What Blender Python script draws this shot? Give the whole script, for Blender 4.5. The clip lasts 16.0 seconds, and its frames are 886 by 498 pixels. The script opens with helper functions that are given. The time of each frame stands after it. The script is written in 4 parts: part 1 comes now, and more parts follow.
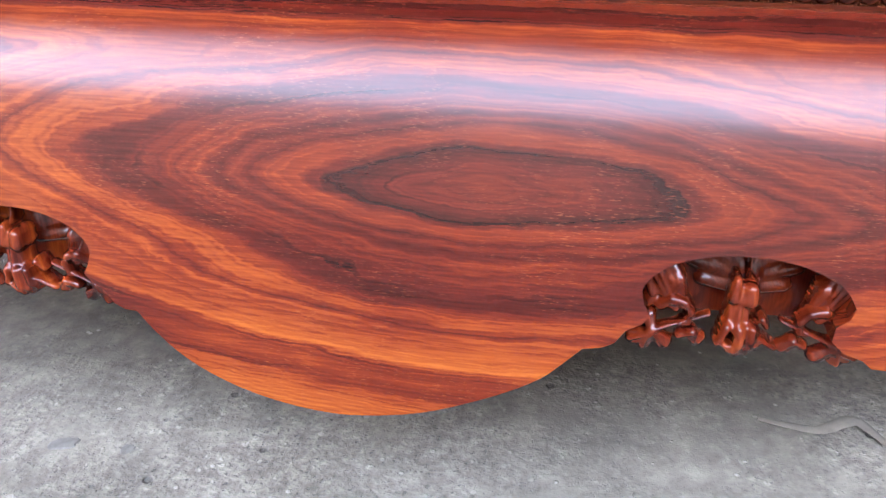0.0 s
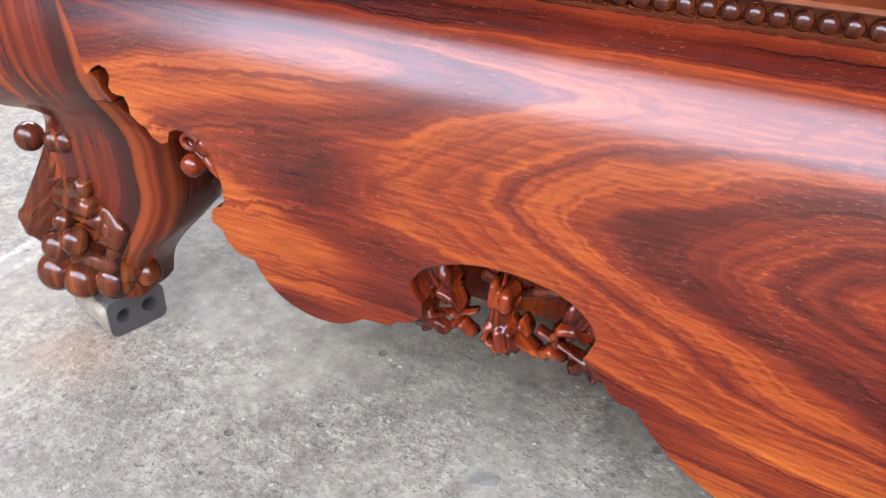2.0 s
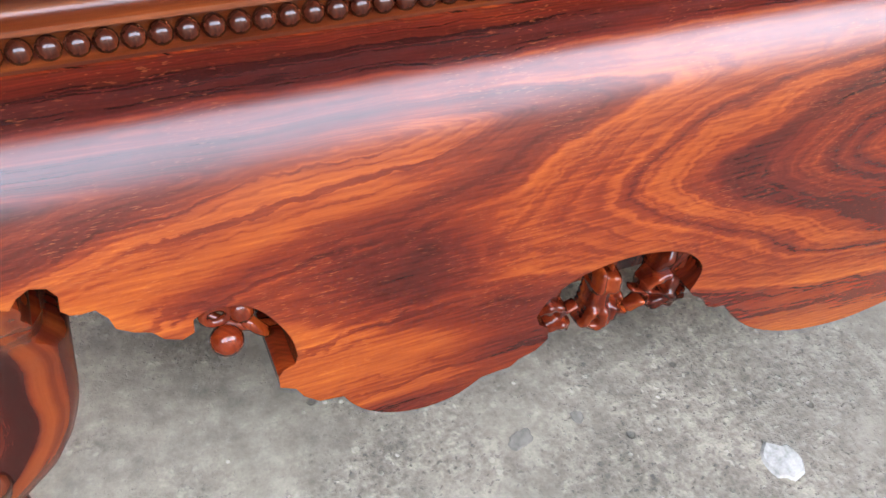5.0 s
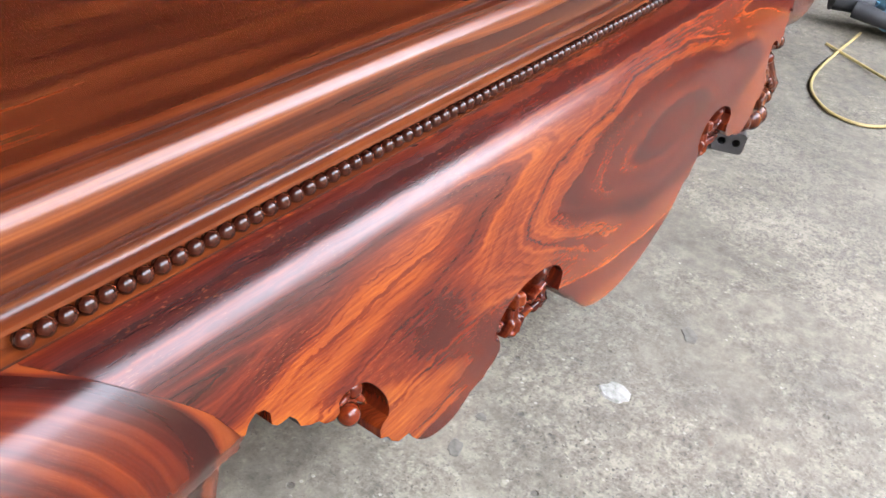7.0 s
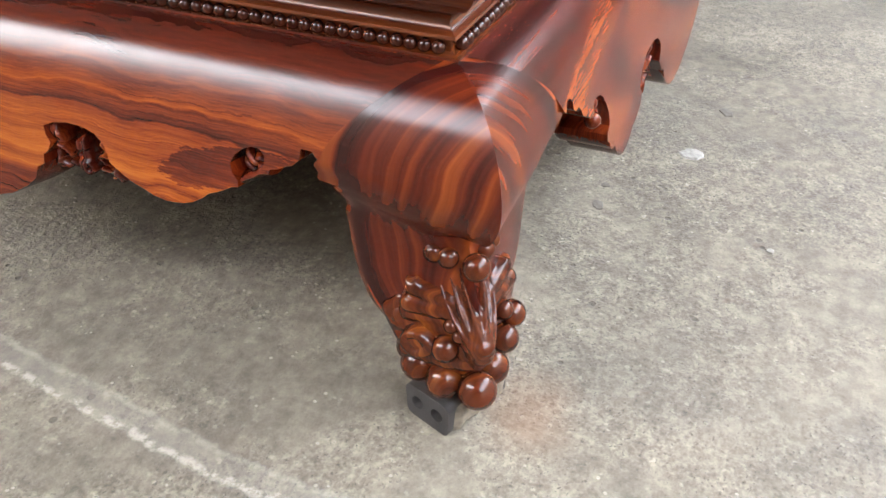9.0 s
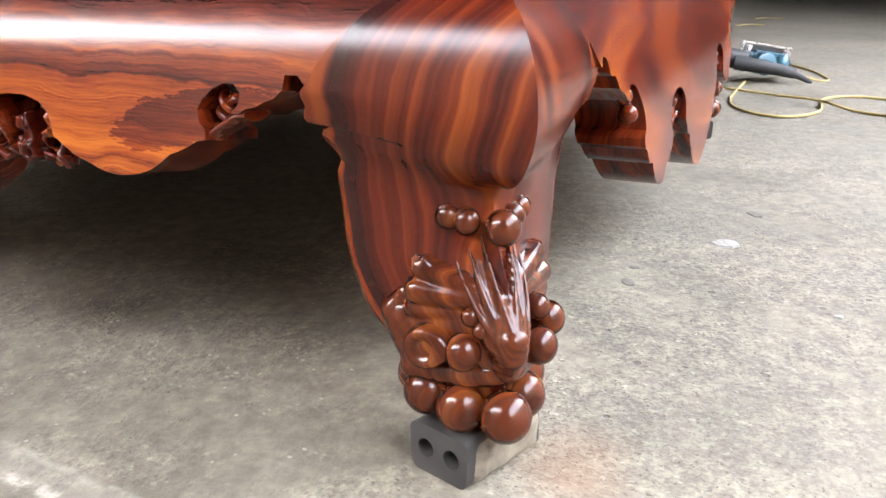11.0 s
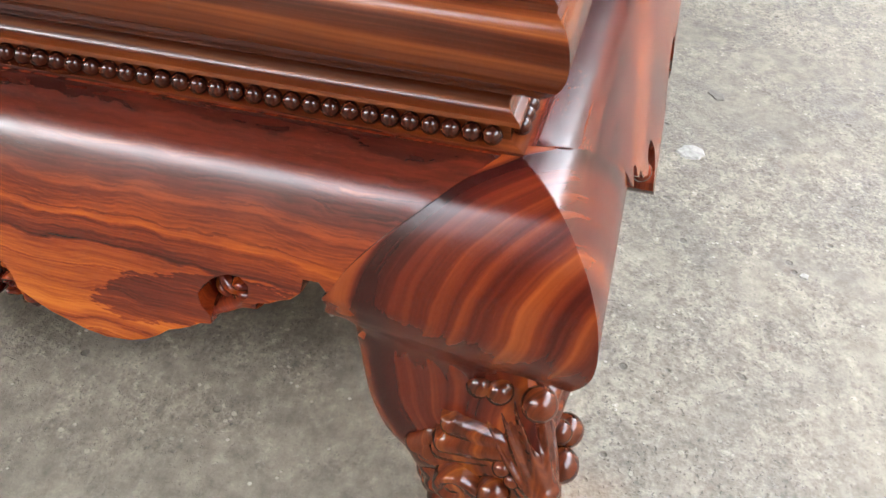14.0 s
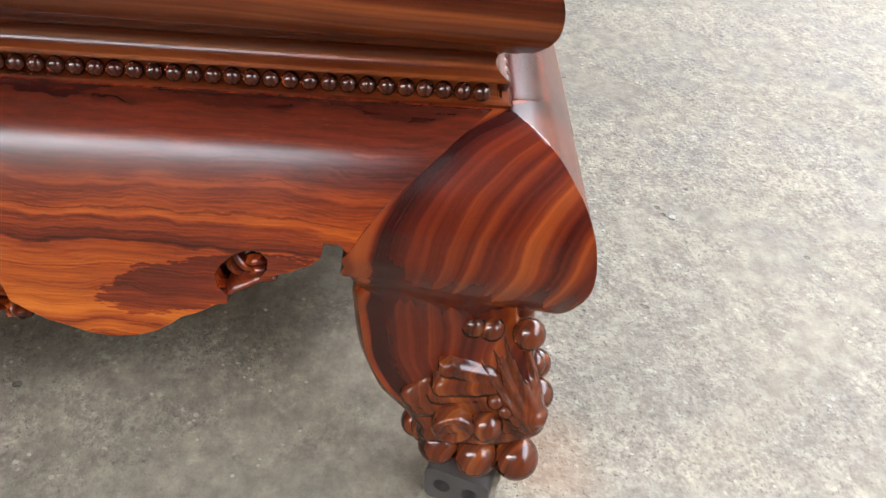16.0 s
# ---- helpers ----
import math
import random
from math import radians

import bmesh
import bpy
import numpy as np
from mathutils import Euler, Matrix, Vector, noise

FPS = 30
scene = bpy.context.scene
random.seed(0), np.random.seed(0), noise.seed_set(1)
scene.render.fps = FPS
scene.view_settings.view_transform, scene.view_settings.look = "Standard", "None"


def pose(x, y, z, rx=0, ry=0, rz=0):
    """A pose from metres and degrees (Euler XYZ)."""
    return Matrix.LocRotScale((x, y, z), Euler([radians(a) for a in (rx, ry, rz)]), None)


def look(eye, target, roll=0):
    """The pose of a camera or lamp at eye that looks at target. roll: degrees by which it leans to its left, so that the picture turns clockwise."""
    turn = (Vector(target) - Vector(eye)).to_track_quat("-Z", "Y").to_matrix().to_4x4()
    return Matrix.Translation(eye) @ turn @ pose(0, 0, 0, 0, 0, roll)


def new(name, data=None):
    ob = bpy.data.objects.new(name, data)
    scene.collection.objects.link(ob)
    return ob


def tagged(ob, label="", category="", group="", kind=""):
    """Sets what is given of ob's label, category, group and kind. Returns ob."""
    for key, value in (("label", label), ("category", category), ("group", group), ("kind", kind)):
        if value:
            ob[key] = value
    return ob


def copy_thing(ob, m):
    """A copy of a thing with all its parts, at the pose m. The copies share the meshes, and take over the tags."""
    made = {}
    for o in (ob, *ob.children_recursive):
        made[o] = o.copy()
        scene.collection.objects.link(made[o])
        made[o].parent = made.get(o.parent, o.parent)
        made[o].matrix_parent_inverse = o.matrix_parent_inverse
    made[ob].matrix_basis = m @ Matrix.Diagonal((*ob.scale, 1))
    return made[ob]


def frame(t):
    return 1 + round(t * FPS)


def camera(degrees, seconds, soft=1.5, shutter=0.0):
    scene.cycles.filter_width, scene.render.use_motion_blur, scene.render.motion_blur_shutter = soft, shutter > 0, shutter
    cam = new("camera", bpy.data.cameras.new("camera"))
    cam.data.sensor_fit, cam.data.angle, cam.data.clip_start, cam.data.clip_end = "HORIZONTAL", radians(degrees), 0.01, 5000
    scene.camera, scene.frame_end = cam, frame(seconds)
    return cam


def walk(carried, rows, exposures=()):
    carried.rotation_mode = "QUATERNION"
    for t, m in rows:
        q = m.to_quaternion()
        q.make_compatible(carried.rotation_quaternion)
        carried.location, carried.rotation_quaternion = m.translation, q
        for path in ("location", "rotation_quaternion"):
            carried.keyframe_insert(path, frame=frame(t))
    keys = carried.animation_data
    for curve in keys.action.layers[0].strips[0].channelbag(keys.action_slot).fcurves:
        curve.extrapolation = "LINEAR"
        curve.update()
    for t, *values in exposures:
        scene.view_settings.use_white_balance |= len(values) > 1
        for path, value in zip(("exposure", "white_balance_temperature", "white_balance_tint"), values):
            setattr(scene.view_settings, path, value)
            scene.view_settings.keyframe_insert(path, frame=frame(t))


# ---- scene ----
cam = camera(55.3, 16.0, 1.5)
PATH = [
    (0, (1.044, -0.711, 0.588), (0.753, 1.065, -0.282), 0.7),
    (0.5, (1.014, -0.72, 0.592), (0.596, 1.03, -0.282), 1.2),
    (1, (0.986, -0.722, 0.593), (0.438, 0.989, -0.285), 1.0),
    (1.5, (0.888, -0.673, 0.58), (0.234, 0.991, -0.317), 0.6),
    (2, (0.755, -0.598, 0.674), (0.003, 0.881, -0.442), -0.4),
    (2.5, (0.615, -0.544, 0.764), (-0.05, 0.779, -0.58), -0.2),
    (3, (0.524, -0.508, 0.783), (0.022, 0.781, -0.662), 0.7),
    (3.5, (0.396, -0.427, 0.767), (0.08, 0.827, -0.758), -1.7),
    (4, (0.379, -0.406, 0.771), (0.393, 0.838, -0.795), -0.4),
    (4.5, (0.249, -0.444, 0.754), (0.648, 0.819, -0.744), 4.4),
    (5, (0.203, -0.477, 0.749), (0.867, 0.822, -0.62), 5.4),
    (5.2, (0.176, -0.503, 0.756), (0.937, 0.79, -0.567), 5.2),
    (7.3, (-0.276, -0.416, 0.877), (1.182, 0.374, -0.241), 7.4),
    (7.5, (-0.346, -0.419, 0.875), (1.133, 0.369, -0.216), 6.3),
    (8, (-0.508, -0.418, 0.887), (0.962, 0.365, -0.221), 3.4),
    (8.5, (-0.621, -0.382, 0.861), (0.829, 0.361, -0.299), 1.0),
    (9, (-0.75, -0.303, 0.827), (0.738, 0.329, -0.351), 0.1),
    (9.2, (-0.784, -0.277, 0.801), (0.733, 0.32, -0.358), -0.8),
    (11.3, (-0.71, -0.264, 0.464), (1.042, 0.486, -0.144), -0.1),
    (11.5, (-0.714, -0.265, 0.472), (1.037, 0.495, -0.125), -0.1),
    (12, (-0.695, -0.263, 0.519), (1.026, 0.513, -0.144), 0.5),
    (12.5, (-0.621, -0.25, 0.709), (0.966, 0.465, -0.278), 1.6),
    (13, (-0.558, -0.244, 0.822), (0.878, 0.408, -0.408), 0.7),
    (13.5, (-0.53, -0.22, 0.842), (0.87, 0.37, -0.458), 0.2),
    (14, (-0.51, -0.072, 0.829), (0.949, 0.296, -0.489), 1.8),
    (14.5, (-0.476, 0.069, 0.806), (1.016, 0.163, -0.523), 2.9),
    (15, (-0.471, 0.079, 0.789), (1.001, 0.04, -0.566), 2.8),
    (15.5, (-0.482, 0.061, 0.785), (0.989, -0.039, -0.566), 3.8),
    (16, (-0.619, 0.079, 0.827), (0.924, -0.009, -0.443), 5.3),
]
walk(cam, [(t, look(eye, target, roll)) for t, eye, target, roll in PATH], [(0, 6.7, 6350, 16), (1.5, 6.6, 6600, 15), (2.5, 6.34, 7100, 14), (5, 6.44, 7100, 13), (8, 6.6, 7600, 12), (9, 6.35, 7700, 11), (11.5, 6.82, 7600, 12), (12.5, 6.74, 7700, 12), (13.5, 6.55, 7700, 11), (15, 6.4, 7800, 10), (16, 6.35, 7800, 10)])

from mathutils import geometry

# ---- world, sun and exposure ----
world = bpy.data.worlds.new("sky")
world.use_nodes = True
scene.world = world
wn = world.node_tree
sky = wn.nodes.new("ShaderNodeTexSky")
sky.sky_type, sky.sun_disc = "NISHITA", False
sky.sun_elevation, sky.sun_rotation = radians(48), radians(20)
sky.air_density, sky.dust_density, sky.ozone_density = 1.0, 4.0, 1.0
pale = wn.nodes.new("ShaderNodeHueSaturation")
pale.inputs["Saturation"].default_value = 0.62
wn.links.new(sky.outputs[0], pale.inputs["Color"])
wn.links.new(pale.outputs[0], wn.nodes["Background"].inputs[0])
wn.nodes["Background"].inputs[1].default_value = 0.15

sun_data = bpy.data.lights.new("sun", "SUN")
sun_data.energy, sun_data.angle, sun_data.color = 0.5, radians(15), (1.0, 0.95, 0.88)
sun = new("sun", sun_data)
sun.matrix_world = look((3, 9, 14), (0, 0, 0))


# ---- node helpers ----
class Graph:
    """A short way of writing node materials."""

    def __init__(self, name):
        self.mat = bpy.data.materials.new(name)
        self.mat.use_nodes = True
        self.tree = self.mat.node_tree
        self.bsdf = self.tree.nodes["Principled BSDF"]

    def put(self, socket, value):
        if isinstance(value, bpy.types.NodeSocket):
            self.tree.links.new(value, socket)
        elif isinstance(value, (tuple, list)) and len(value) == 3 and socket.type == "RGBA":
            socket.default_value = (*value, 1)
        else:
            socket.default_value = value

    def m(self, op, a, b=0.0, c=0.0):
        n = self.tree.nodes.new("ShaderNodeMath")
        n.operation = op
        for s, v in zip(n.inputs, (a, b, c)):
            self.put(s, v)
        return n.outputs[0]

    def add(self, a, b):
        return self.m("ADD", a, b)

    def mul(self, a, b):
        return self.m("MULTIPLY", a, b)

    def sub(self, a, b):
        return self.m("SUBTRACT", a, b)

    def coords(self):
        t = self.tree.nodes.new("ShaderNodeTexCoord")
        s = self.tree.nodes.new("ShaderNodeSeparateXYZ")
        self.tree.links.new(t.outputs["Object"], s.inputs[0])
        return t.outputs["Object"], s.outputs[0], s.outputs[1], s.outputs[2]

    def vec(self, x, y, z):
        n = self.tree.nodes.new("ShaderNodeCombineXYZ")
        for s, v in zip(n.inputs, (x, y, z)):
            self.put(s, v)
        return n.outputs[0]

    def add_vec(self, a, b):
        n = self.tree.nodes.new("ShaderNodeVectorMath")
        self.put(n.inputs[0], a)
        self.put(n.inputs[1], b)
        return n.outputs[0]

    def noise(self, vector, scale=1.0, detail=3.0, rough=0.5, distortion=0.0):
        n = self.tree.nodes.new("ShaderNodeTexNoise")
        self.put(n.inputs["Vector"], vector)
        n.inputs["Scale"].default_value = scale
        n.inputs["Detail"].default_value = detail
        n.inputs["Roughness"].default_value = rough
        n.inputs["Distortion"].default_value = distortion
        return n.outputs["Fac"]

    def line_noise(self, w, scale=1.0, detail=3.0, rough=0.5):
        n = self.tree.nodes.new("ShaderNodeTexNoise")
        n.noise_dimensions = "1D"
        self.put(n.inputs["W"], w)
        n.inputs["Scale"].default_value = scale
        n.inputs["Detail"].default_value = detail
        n.inputs["Roughness"].default_value = rough
        return n.outputs["Fac"]

    def cells(self, vector, scale, feature="F1"):
        n = self.tree.nodes.new("ShaderNodeTexVoronoi")
        n.feature = feature
        self.put(n.inputs["Vector"], vector)
        n.inputs["Scale"].default_value = scale
        return n.outputs["Distance"]

    def step(self, value, lo, hi, out_lo=0.0, out_hi=1.0):
        n = self.tree.nodes.new("ShaderNodeMapRange")
        n.interpolation_type = "SMOOTHSTEP"
        for s, v in zip(n.inputs, (value, lo, hi, out_lo, out_hi)):
            self.put(s, v)
        return n.outputs[0]

    def ramp(self, fac, stops):
        n = self.tree.nodes.new("ShaderNodeValToRGB")
        e = n.color_ramp.elements
        while len(e) < len(stops):
            e.new(0.5)
        for el, (p, col) in zip(e, stops):
            el.position, el.color = p, (*col, 1)
        self.put(n.inputs[0], fac)
        return n.outputs[0]

    def mix(self, fac, a, b, blend="MIX"):
        n = self.tree.nodes.new("ShaderNodeMix")
        n.data_type, n.blend_type = "RGBA", blend
        self.put(n.inputs[0], fac)
        self.put(n.inputs[6], a)
        self.put(n.inputs[7], b)
        return n.outputs[2]

    def bump(self, height, strength, distance, normal=None):
        n = self.tree.nodes.new("ShaderNodeBump")
        n.inputs["Strength"].default_value = strength
        n.inputs["Distance"].default_value = distance
        self.put(n.inputs["Height"], height)
        if normal is not None:
            self.put(n.inputs["Normal"], normal)
        return n.outputs[0]

    def round_edges(self, radius):
        n = self.tree.nodes.new("ShaderNodeBevel")
        n.samples = 4
        n.inputs["Radius"].default_value = radius
        return n.outputs[0]

    def surface(self, color, rough, normal=None, metal=0.0, coat=0.0, coat_rough=0.1):
        b = self.bsdf
        self.put(b.inputs["Base Color"], color)
        self.put(b.inputs["Roughness"], rough)
        b.inputs["Metallic"].default_value = metal
        b.inputs["Coat Weight"].default_value = coat
        b.inputs["Coat Roughness"].default_value = coat_rough
        if normal is not None:
            self.put(b.inputs["Normal"], normal)
        return self.mat


# ---- materials ----
RED_WOOD = [(0.08, (0.0093, 0.0015, 0.0012)), (0.24, (0.0204, 0.0027, 0.0018)), (0.40, (0.0457, 0.0052, 0.0027)), (0.54, (0.0859, 0.0115, 0.0034)),
            (0.68, (0.1553, 0.0306, 0.0058)), (0.85, (0.2401, 0.0659, 0.0106))]
END_WOOD = [(0.08, (0.0083, 0.0016, 0.0014)), (0.24, (0.0243, 0.0041, 0.0023)), (0.40, (0.0585, 0.0083, 0.0034)), (0.54, (0.1183, 0.0192, 0.0043)),
            (0.68, (0.1913, 0.0399, 0.0063)), (0.85, (0.2668, 0.0732, 0.0109))]
LEG_WOOD = [(0.12, (0.0107, 0.0016, 0.0012)), (0.32, (0.0264, 0.0031, 0.0019)), (0.50, (0.0564, 0.0071, 0.0027)), (0.66, (0.0951, 0.0156, 0.0039)), (0.85, (0.1436, 0.0299, 0.0071))]
BROWN_WOOD = [(0.12, (0.0110, 0.0021, 0.0012)), (0.34, (0.0330, 0.0062, 0.0022)), (0.52, (0.0679, 0.0138, 0.0038)), (0.70, (0.1178, 0.0282, 0.0066)), (0.88, (0.1797, 0.0503, 0.0115))]
PANEL_WOOD = [(0.12, (0.0070, 0.0014, 0.0010)), (0.34, (0.0200, 0.0034, 0.0016)), (0.52, (0.0420, 0.0074, 0.0024)), (0.70, (0.0720, 0.0150, 0.0040)), (0.88, (0.1100, 0.0280, 0.0064))]
CARVED_WOOD = [(0.15, (0.0120, 0.0015, 0.0009)), (0.40, (0.0387, 0.0041, 0.0015)), (0.60, (0.0902, 0.0115, 0.0029)), (0.82, (0.1719, 0.0330, 0.0055))]
FOOT_WOOD = [(0.12, (0.0073, 0.0017, 0.0012)), (0.34, (0.0230, 0.0046, 0.0023)), (0.52, (0.0579, 0.0114, 0.0037)), (0.68, (0.1064, 0.0264, 0.0061)), (0.85, (0.1617, 0.0494, 0.0104))]

# tone of the wood against the distance from the heart of the figure, in metres across the grain
FRONT_RINGS = [(0.0, .38), (.016, .35), (.024, .23), (.0295, .10), (.033, .44), (.038, .56), (.041, .54), (.0445, .30), (.048, .42), (.053, .26), (.0555, .46),
               (.061, .43), (.068, .36), (.0745, .24), (.0765, .50), (.083, .65), (.0915, .62), (.0925, .36), (.095, .59), (.110, .64), (.1185, .74), (.1205, .43),
               (.128, .40), (.143, .37), (.149, .50), (.156, .70), (.166, .64), (.172, .42), (.181, .66), (.190, .34), (.205, .60), (.22, .30)]
END_RINGS = [(0.0, .20), (.016, .36), (.024, .22), (.038, .30), (.046, .50), (.054, .38), (.064, .50), (.0745, .66), (.079, .46), (.092, .42), (.098, .18), (.1015, .54), (.118, .64), (.130, .62),
             (.146, .62), (.150, .74), (.166, .80), (.172, .70), (.190, .74), (.205, .45), (.24, .35)]


def wood(name, field, palette, bands, rings=None, span=0.25, gloss=0.20, edge=0.002, jag=0.55, contrast=1.0, lines=1.0, hew_scale=13.0, hew_depth=0.005, flecks=0.04, grain=0.30, relief_depth=0.04, figure_depth=0.68):
    """Varnished figured hardwood. field gives the distance across the rings, the length along the grain and across it, and a darkening figure.
    rings, where given, are the tones of the broad zones; finer lines follow them."""
    g = Graph(name)
    p, x, y, z = g.coords()
    ring, along, across, figure, *local = field(g, p, x, y, z)
    feather = g.noise(g.vec(g.mul(along, 14), g.mul(across, 60), 0.0), 1.0, 5, 0.66)
    wave = g.noise(g.vec(g.mul(along, 20), g.mul(across, 26), 3.0), 1.0, 3, 0.6)
    ring = g.add(ring, g.add(g.mul(g.sub(feather, 0.5), 0.020 * jag), g.mul(g.sub(wave, 0.5), 0.016 * jag)))
    fine = g.line_noise(g.mul(ring, bands * 5.5), 1.0, 1.5, 0.5)
    wide = g.line_noise(g.mul(ring, bands), 1.0, 2.5, 0.55)
    if rings:
        zone = g.ramp(g.m("DIVIDE", ring, span), [(r / span, (0.475 + figure_depth * (t - 0.47),) * 3) for r, t in rings])
        # outside the heart the figure breaks up into many narrow lines
        far = g.step(ring, 0.10, 0.14, 0.14, 0.34)
        if local:
            zone = g.add(g.mul(zone, g.sub(1.0, local[0])), g.mul(local[1], local[0]))
        tone = g.add(zone, g.add(g.mul(g.sub(wide, 0.5), far), g.mul(g.sub(fine, 0.5), 0.27 * lines)))
    else:
        tone = g.add(0.5, g.add(g.mul(g.sub(wide, 0.5), contrast), g.mul(g.sub(fine, 0.5), 0.18)))
    veins = g.step(g.line_noise(g.mul(g.add(ring, g.mul(g.sub(wave, 0.5), 0.006)), bands * 2.3), 1.0, 1.5, 0.5), 0.40, 0.33)
    veins = g.mul(veins, g.step(g.noise(g.vec(g.mul(along, 5), g.mul(across, 18), 9.0), 1.0, 2, 0.5), 0.42, 0.62))
    tone = g.sub(tone, g.mul(veins, 0.15 * lines))
    fibre = g.noise(g.vec(g.mul(along, 22), g.mul(across, 420), g.mul(across, 90)), 1.0, 2, 0.5)
    tone = g.add(tone, g.mul(g.sub(fibre, 0.5), grain))
    patch = g.noise(p, 6.0, 3, 0.55)
    tone = g.add(tone, g.mul(g.sub(patch, 0.5), 0.26))
    if figure is not None:
        tone = g.sub(tone, figure)
    col = g.ramp(tone, palette)
    pores = g.noise(g.vec(g.mul(along, 150), g.mul(across, 1100), g.mul(across, 400)), 1.0, 2, 0.5)
    pores = g.mul(g.step(pores, 0.60, 0.70), g.step(g.noise(p, 11.0, 3, 0.6), 0.42, 0.62))
    col = g.mix(g.mul(pores, flecks), col, (0.30, 0.105, 0.035))
    smudge = g.noise(p, 22.0, 4, 0.65)
    rough = g.step(smudge, 0.3, 0.75, gloss * 0.92, gloss * 1.08)
    h = g.add(g.mul(fibre, 0.5), g.mul(pores, -0.6))
    # slow unevenness left by hand sanding
    hand = g.bump(g.noise(p, hew_scale, 2, 0.5), 0.30, hew_depth, g.round_edges(edge))
    nrm = g.bump(h, relief_depth, 0.0006, hand) if relief_depth else hand
    mat = g.surface(col, g.add(rough, 0.22), nrm, coat=1.0, coat_rough=gloss)
    g.put(g.bsdf.inputs["Coat Roughness"], rough)
    g.bsdf.inputs["Coat IOR"].default_value = 1.34
    g.bsdf.inputs["Specular IOR Level"].default_value = 0.0
    return mat


def field_front(g, p, x, y, z):
    """Flat-sawn oval figure drawn out along the length of the front."""
    warp = g.sub(g.noise(g.vec(g.mul(x, 3.0), 0.0, g.mul(z, 8.0)), 1.0, 2, 0.5), 0.5)
    # towards the leg the figure opens into lines that run along the board
    dx = g.m("SMOOTH_MAX", g.sub(x, 0.965), -0.49, 0.20)
    dx = g.mul(dx, g.step(dx, -0.05, 0.10, 0.228, 0.165))
    dz = g.sub(g.sub(z, 0.345), g.mul(g.sub(0.95, x), 0.012))
    dz = g.add(dz, g.mul(g.m("MAXIMUM", g.sub(0.50, x), 0.0), 0.13))
    dz = g.add(dz, g.mul(warp, 0.03))
    dz = g.m("MAXIMUM", dz, g.mul(dz, g.step(dz, -0.03, -0.10, -1.0, -0.74)))
    r = g.m("POWER", g.add(g.m("POWER", g.m("ABSOLUTE", dx), 1.6), g.m("POWER", dz, 1.6)), 1 / 1.6)
    r = g.add(r, g.mul(warp, 0.022))
    # straight streaks along the rounded shoulder
    streak = g.add(g.add(0.085, g.mul(g.add(y, 0.062), 1.35)), g.mul(warp, 0.02))
    share = g.step(z, 0.424, 0.452)
    r = g.add(g.mul(r, g.sub(1.0, share)), g.mul(streak, share))
    # near the leg: a pale sheaf of lines that rises along the board, a smoky island under it, orange sapwood along the lower edge
    zw = g.add(z, g.mul(warp, 0.030))
    low_line = g.m("MINIMUM", g.add(0.345, g.mul(g.sub(x, 0.18), 0.29)), g.add(0.382, g.mul(g.sub(x, 0.31), 0.10)))
    high_line = g.add(0.388, g.mul(g.sub(x, 0.12), 0.22))
    sheaf = g.mul(g.step(g.sub(zw, low_line), -0.008, 0.010), g.step(g.sub(high_line, zw), -0.006, 0.014))
    base_line = g.sub(0.323, g.mul(g.sub(x, 0.289), 0.36))
    sapwood = g.step(g.sub(base_line, zw), -0.006, 0.012)
    ex, ez = g.mul(g.sub(x, 0.388), 0.40), g.add(g.sub(zw, 0.338), g.mul(g.sub(x, 0.388), 0.14))
    isle = g.step(g.m("SQRT", g.add(g.mul(ex, ex), g.mul(ez, ez))), 0.044, 0.010)
    brow = g.step(g.sub(zw, high_line), -0.004, 0.014)
    tip = g.step(zw, 0.226, 0.208)
    local = g.add(g.add(0.475, g.mul(sheaf, 0.15)), g.sub(g.mul(sapwood, 0.16), g.add(g.mul(isle, 0.17), g.add(g.mul(brow, 0.11), g.mul(tip, 0.20)))))
    here = g.mul(g.step(x, 0.47, 0.37), g.step(z, 0.452, 0.43))
    # dark streaks along the shoulder, paler wood low on the belly
    shoulder = g.add(g.step(z, 0.428, 0.462, 0.0, 0.07), g.mul(g.step(z, 0.426, 0.446, 0.0, 0.13), g.step(x, 0.60, 0.40)))
    low = g.mul(g.step(z, 0.235, 0.185, 0.0, 0.12), g.step(x, 0.60, 0.70))
    return r, x, z, g.sub(shoulder, low), here, local


def field_end(g, p, x, y, z):
    """Slow horizontal waves with a darker island near the pierced hole."""
    warp = g.sub(g.noise(g.vec(0.0, g.mul(y, 5.0), g.mul(z, 5.0)), 1.0, 3, 0.5), 0.5)
    r = g.add(g.sub(0.472, z), g.mul(warp, 0.055))
    jag = g.mul(g.sub(g.noise(g.vec(0.0, g.mul(y, 28), g.mul(z, 120)), 1.0, 4, 0.65), 0.5), 0.030)
    ey, ez = g.mul(g.sub(y, 0.25), 0.30), g.add(g.sub(z, 0.338), g.mul(g.sub(y, 0.25), 0.22))
    isle = g.add(g.m("SQRT", g.add(g.mul(ey, ey), g.mul(ez, ez))), jag)
    isle = g.mul(g.step(isle, 0.0265, 0.0245), 0.22)
    return r, y, z, isle


